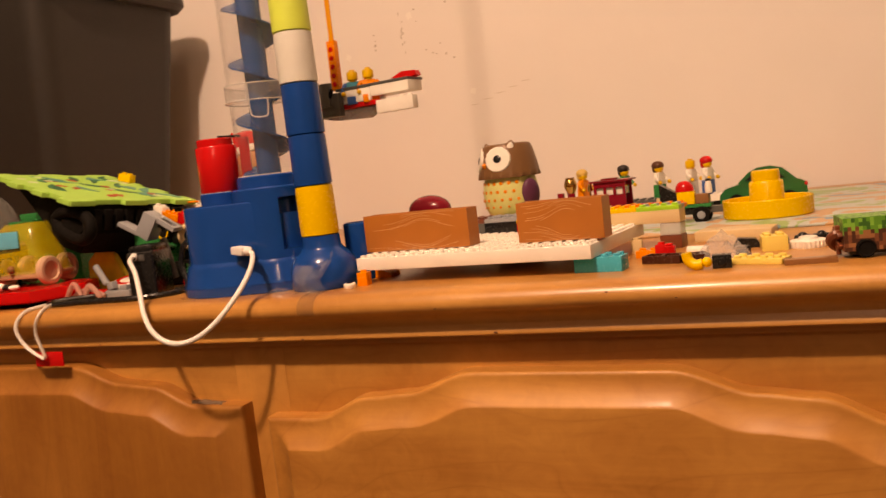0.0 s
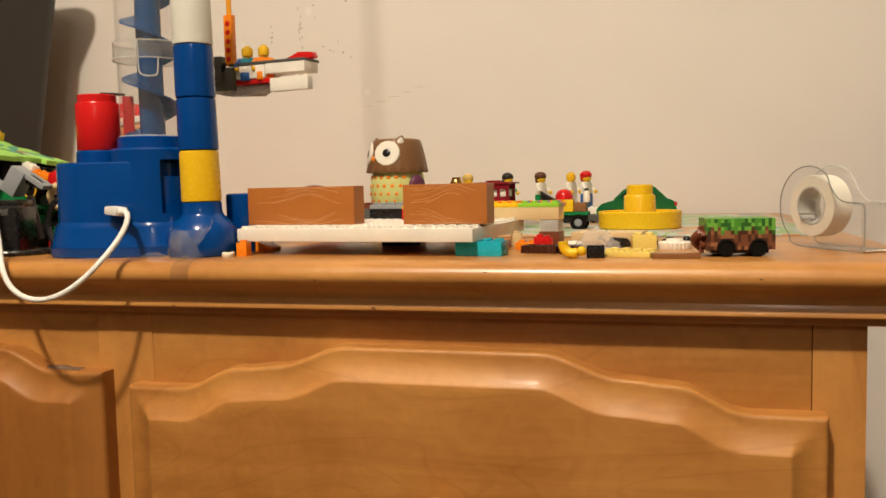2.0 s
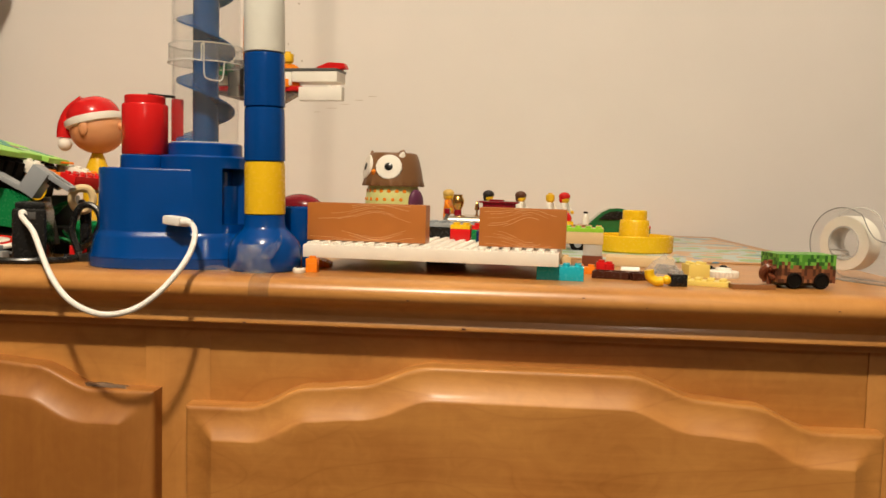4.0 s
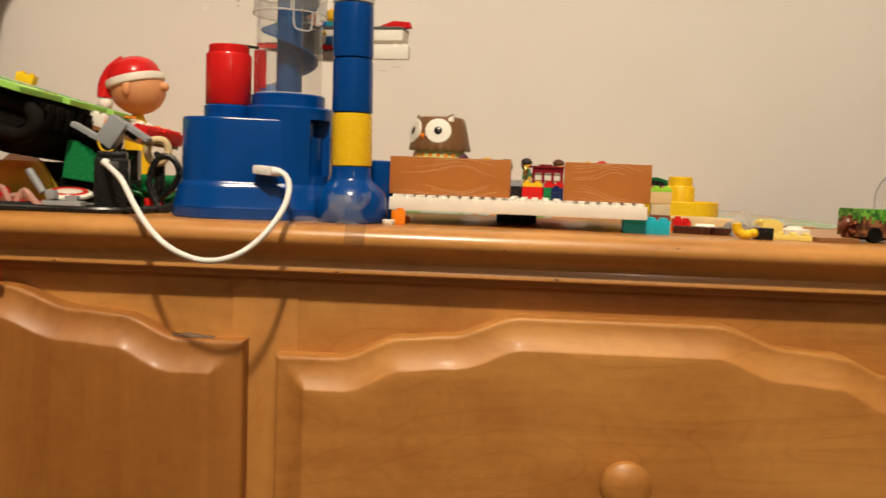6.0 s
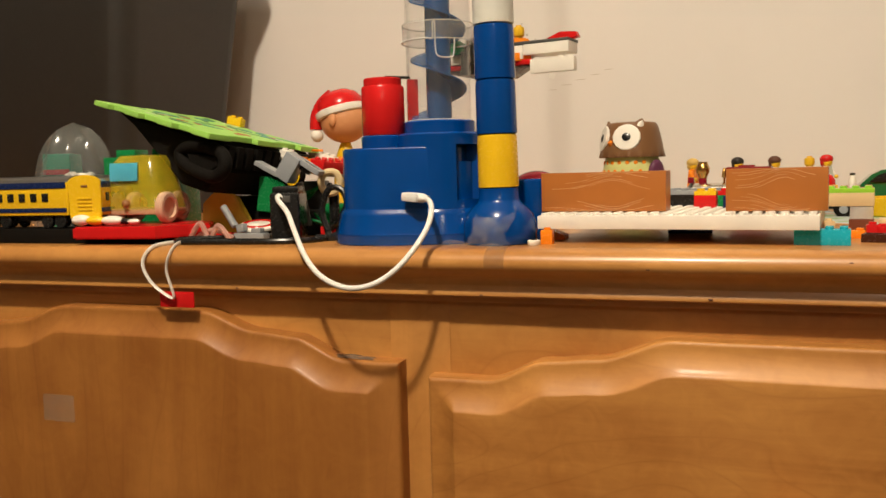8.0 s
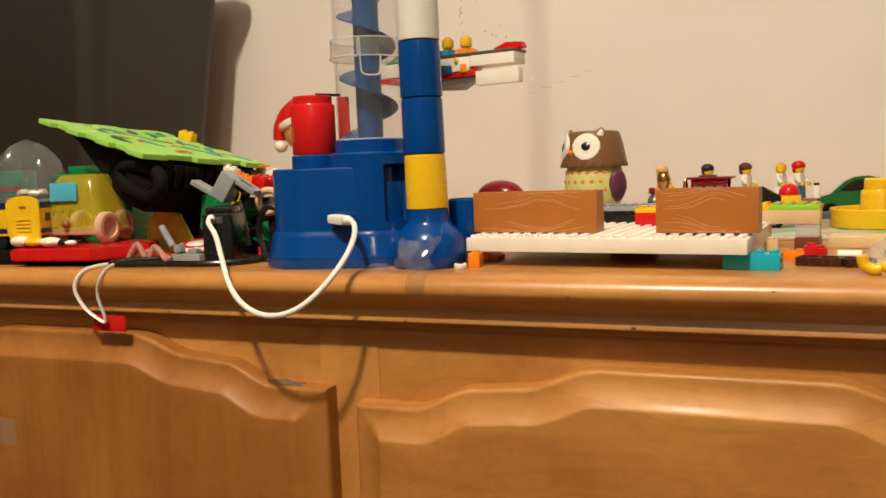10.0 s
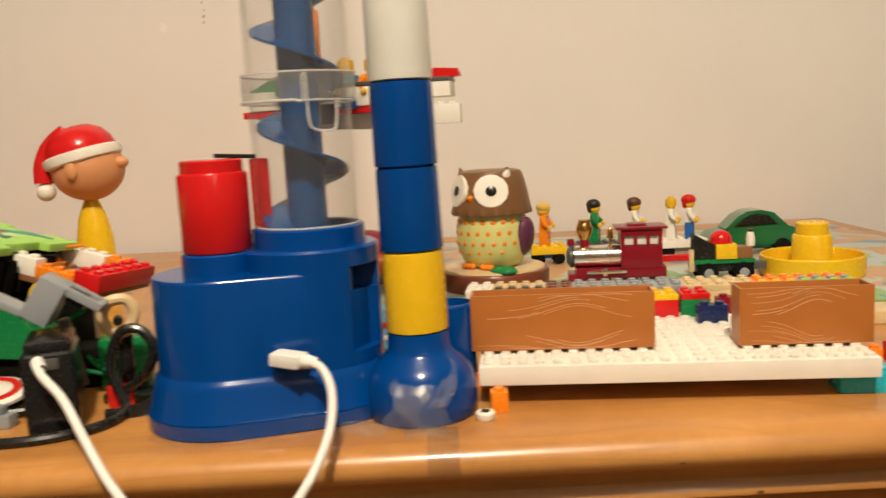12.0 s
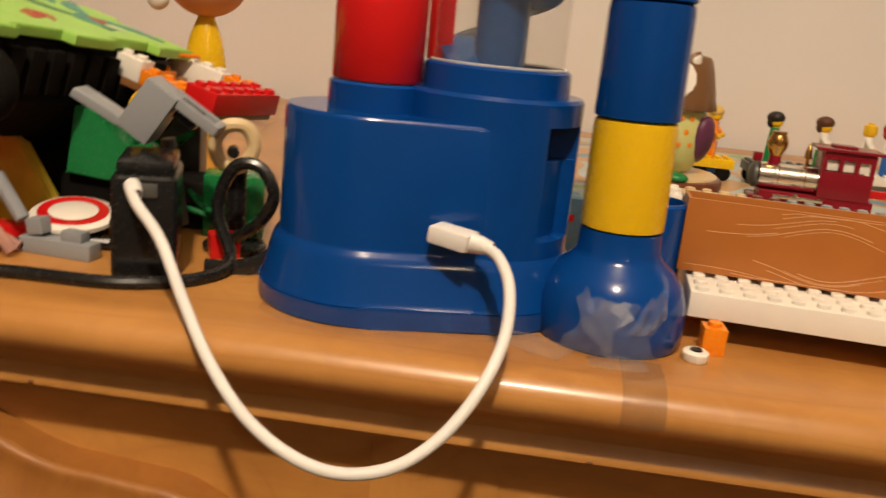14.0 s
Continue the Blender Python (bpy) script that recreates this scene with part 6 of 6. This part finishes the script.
part("tray", Build().box(-0.017, 0.017, -0.017, 0.017, 0.0, 0.044, BLACK_MATT, 0.002), pile, "black box")
for k in range(26):
    s = rnd.uniform(0.0025, 0.0055)
    part("chip", Build().box(-s, s, -s * 0.6, s * 0.6, 0, s * 0.8, rnd.choice((WHITE, WHITE, GREY)), 0.0005, pose(rnd.uniform(-0.014, 0.014), rnd.uniform(-0.014, 0.014), 0.0430 + rnd.uniform(0, 0.014), rnd.uniform(-25, 25), rnd.uniform(-25, 25), rnd.uniform(0, 180))), pile)
solo("green_brick_box", Build().box(-0.04, 0.04, -0.018, 0.018, 0, 0.073, GREEN, 0.001).box(-0.030, -0.010, -0.012, 0.012, 0.0725, 0.080, GREEN, 0.001).box(0.008, 0.028, -0.012, 0.012, 0.0725, 0.080, GREEN, 0.001), "green castellated toy block", "toy block", pose(-0.336, 0.140, 0.0, 0, 0, 8))
solo("blue_block", Build().box(-0.04, 0.03, -0.02, 0.02, 0, 0.072, BLUE, 0.002), "blue plastic toy block", "toy block", pose(-0.690, 0.225, 0.0, 0, 0, 8))
yt = Build().slab([(0, 0), (0.050, 0), (0.056, 0.006), (0.034, 0.010), (0.020, 0.026), (0.008, 0.030), (-0.002, 0.018)], 0, 0.006, clear("clear_amber_plastic", (0.78, 0.54, 0.05), 0.55, 0.12), pose(0, 0, 0, 82, 0, 0), 0.0008)
yt.bm.transform(Matrix.Diagonal((1.7, 1, 1.45, 1)))
solo("yellow_scoop", yt, "yellow plastic scoop leaning in the pile", "toy part", pose(-0.238, 0.086, 0.002, 0, 8, -12))
solo("grey_claw", Build().box(0, 0.030, 0, 0.008, 0, 0.0065, GREY, 0.0008).box(0.004, 0.011, 0.001, 0.007, 0.006, 0.0125, GREY, 0.0008, pose(0, 0, 0, 0, -10, 0)).box(0.017, 0.026, 0.001, 0.007, 0.006, 0.0105, GREY, 0.0008).cyl((0.006, 0.004, 0.010), 0.0028, 0.020, GREY, pose(0, 0, 0, 0, -35, 0), 10), "grey toy claw piece", "toy part", pose(-0.180, 0.040, 0.0, 0, 0, -6))
SALC = clear("salmon_clear_plastic", (0.70, 0.40, 0.33), 0.55, 0.2)
solo("clear_truss", Build().sweep([(0, 0, 0.001), (0.010, 0, 0.014), (0.018, 0, 0.001), (0.026, 0, 0.012), (0.036, 0, 0.001)], 0.0022, SALC, 8).sweep([(0, 0.006, 0.0015), (0.018, 0.006, 0.008), (0.036, 0.006, 0.0015)], 0.002, SALC, 8), "clear pinkish toy truss piece", "toy part", pose(-0.214, 0.030, 0.0012, 0, 0, 4))
solo("red_plate_piece", Build().box(0, 0.030, 0, 0.010, 0, 0.006, RED, 0.0008), "flat red toy piece", "toy brick", pose(-0.212, 0.050, 0.0, 0, 0, 5))
disc = Build().lathe([(0, 0), (0.0150, 0), (0.0165, 0.001), (0.0165, 0.0026), (0.0150, 0.0036), (0, 0.0040)], WHITE, ID, 36).lathe([(0.0135, 0.0037), (0.0130, 0.0043), (0.0100, 0.0043), (0.0095, 0.0040)], RED, ID, 36)
solo("striped_disc", disc, "white and red striped plastic disc", "toy part", pose(-0.170, 0.062, 0.0090, 10, 4, 0))
solo("disc_rest", Build().box(-0.010, 0.010, -0.008, 0.008, 0, 0.0095, BLACK_MATT, 0.001), "black toy piece under the disc", "toy part", pose(-0.170, 0.064, 0.0))
solo("clear_disc", Build().lathe([(0.0005, 0), (0.026, 0.0002), (0.0275, 0.002), (0.026, 0.0035), (0.0005, 0.004)], CLEAR, pose(0, 0, 0.0277, 78, 0, 0), 40), "clear plastic lid leaning behind the blue base", "lid", pose(-0.092, 0.094, 0.0, 0, 0, -30))
lb_ = thing("small_carton", "pale blue printed small carton", "carton", pose(0.012, 0.140, 0.0, 0, 0, 6))
part("carton", Build().box(0, 0.026, 0, 0.020, 0, 0.026, plastic("pale_blue_card", (0.16, 0.36, 0.52), 0.5), 0.0005), lb_)
part("print_bar", Build().box(0.003, 0.022, -0.0004, 0.0002, 0.015, 0.0185, RED, 0.0001), lb_, "red printed bar")
part("print_bar", Build().box(0.003, 0.018, -0.0004, 0.0002, 0.008, 0.0105, WHITE, 0.0001), lb_, "white printed bar")

# ribbon and tag
rib = thing("ribbon_tag", "red tag on a white satin ribbon over the edge", "tag", pose(0, 0, 0))
RIB = plastic("white_satin", (0.74, 0.70, 0.64), 0.3)
part("ribbon", Build().sweep([(-0.2080, 0.0240, 0.0026), (-0.2120, 0.0090, 0.0020), (-0.2190, -0.0100, -0.0005), (-0.2215, -0.0185, -0.0120), (-0.2140, -0.0180, -0.0270), (-0.1990, -0.0165, -0.0375), (-0.1960, -0.0170, -0.0350), (-0.2000, -0.0185, -0.0180), (-0.1990, -0.0165, -0.0060), (-0.2010, -0.0040, 0.0014), (-0.2080, 0.0200, 0.0022)], 0.0016, RIB, 8, flat=0.35), rib)
part("tag", Build().box(-0.2120, -0.1815, -0.0128, -0.0118, -0.0455, -0.0335, RED, 0.0004), rib, "red card tag")

# clear tape on the column's foot and the dresser edge
WRINK = clear("crinkled_tape", (0.62, 0.62, 0.60), 0.10, 0.08)


def crinkle(rows, amount, seed):
    """Shakes a sheet's points into flat facets, its first row staying put."""
    rnd = random.Random(seed)
    return [[tuple(c + amount * rnd.uniform(-1, 1) for c in p) if j else p for p in row] for j, row in enumerate(rows)]


for a0, a1, z0, z1_, tw, seed in ((-128, -100, 0.0015, 0.0190, 5, 1), (-96, -58, 0.0012, 0.0235, -7, 2), (-84, -66, 0.010, 0.0275, 6, 3)):
    rows = []
    for j in range(6):
        z = z0 + (z1_ - z0) * j / 5
        rr = 0.0262 if z < 0.012 else 0.0262 - (z - 0.012) ** 1.6 * 11
        rows.append([(CX + (rr + 0.0022) * math.cos(radians(a0 + (a1 - a0) * i / 6 + tw * j)), CY + (rr + 0.0022) * math.sin(radians(a0 + (a1 - a0) * i / 6 + tw * j)), z) for i in range(7)])
    solo("tape_strip", Build().grid(crinkle(rows, 0.0015, seed), WRINK), "crinkled strip of clear tape on the blue foot", "tape", group="tape strips", sharp=8)
out = lobes(0.0384, 0.0379)
out = sorted([p for p in out if p[1] < LA[1] + 0.3 * (p[0] - LA[0]) - 0.010], key=lambda p: p[0])
rows = [[(x + (x - LA[0]) * e * 0.05, y - e, z) for x, y in out] for e, z in ((0.0008, 0.0002), (0.0002, 0.0030), (0.0002, 0.0056), (0.0004, 0.0072))]
solo("tape_strip", Build().grid(crinkle([[(x, y - 0.0055, 0.0003) for x, y in out]] + rows, 0.0005, 6), clear("base_tape", (0.50, 0.49, 0.46), 0.02, 0.06)), "clear tape holding the blue base down", "tape", group="tape strips", sharp=8)
solo("tape_strip", crumple(0.026, 0.014, 0.0045, WRINK, 31, 6), "crinkled strip of clear tape on the dresser top", "tape", pose(0.0170, 0.0125, 0.0002, 0, 0, -24), "tape strips", sharp=8)
solo("tape_strip", crumple(0.020, 0.010, 0.0030, WRINK, 33, 5), "crinkled strip of clear tape on the dresser top", "tape", pose(0.0450, 0.0045, 0.0002, 0, 0, 8), "tape strips", sharp=8)
ts = [(y - 0.0003, z + 0.0003) for y, z in prof[1:8]]
solo("tape_strip", Build().grid([[(x, y, z) for y, z in [(0.010, 0.0003)] + ts] for x in (0.0455, 0.0590)], clear("aged_tape", (0.42, 0.24, 0.11), 0.30, 0.12)), "yellowed clear tape over the dresser edge", "tape", ID, "tape strips", sharp=60)
solo("tape_strip", Build().grid(crinkle([[(x, -0.0117, z) for x in (-0.335, -0.325, -0.315, -0.303)] for z in (-0.121, -0.128, -0.136, -0.143)], 0.0002, 9), clear("drawer_tape", (0.60, 0.50, 0.38), 0.20, 0.2)), "pale clear tape stuck on the drawer front", "tape", group="tape strips", sharp=20)
solo("label_scrap", crumple(0.036, 0.009, 0.0024, clear("grey_film", (0.20, 0.15, 0.11), 0.7, 0.2), 40, 9), "torn grey label on the drawer's top edge", "label scrap", pose(-0.062, 0.0058, -0.0806, 0, 2, 0), sharp=12)

# scuffs on the wall
SCUFF = paint("scuff_grey", (0.46, 0.41, 0.35), 0.8)
PALE = paint("spackle", (0.80, 0.77, 0.72), 0.8)
wall = bpy.data.objects["wall_north"]
rnd = random.Random(17)


def blot(x, z, w, h, mat):
    pts = []
    for k in range(9):
        u = 2 * math.pi * k / 9
        q = rnd.uniform(0.55, 1.1)
        pts.append((x + w * math.cos(u) * q, z + h * math.sin(u) * q))
    b = Build().slab(pts, 0, 0.0003, mat, pose(0, WALL_Y, 0, 90, 0, 0), 0)
    part("scuff", b, wall)


for k in range(16):
    blot(-0.165 + rnd.uniform(-0.003, 0.003), 0.275 + rnd.uniform(-0.03, 0.10), 0.0009, rnd.uniform(0.001, 0.004), SCUFF)
for x, z in ((-0.118, 0.250), (-0.105, 0.262), (-0.097, 0.246), (-0.128, 0.256), (-0.112, 0.248), (-0.212, 0.268), (-0.212, 0.275), (-0.211, 0.282), (-0.213, 0.291), (-0.090, 0.320), (-0.092, 0.345), (-0.085, 0.238), (-0.140, 0.300), (-0.142, 0.318)):
    blot(x, z, rnd.uniform(0.0012, 0.0028), rnd.uniform(0.001, 0.0022), SCUFF)
for x, z in ((-0.150, 0.310), (-0.060, 0.185), (-0.260, 0.265)):
    blot(x, z, 0.006, 0.007, PALE)
for k in range(5):
    x, z = -0.06 + 0.02 * k, 0.165 + 0.006 * k
    blot(x, z, 0.010, 0.0006, paint("faint_scuff", (0.55, 0.49, 0.42), 0.8) if k == 0 else SCUFF2)
    if k == 0:
        SCUFF2 = bpy.data.materials["faint_scuff"]
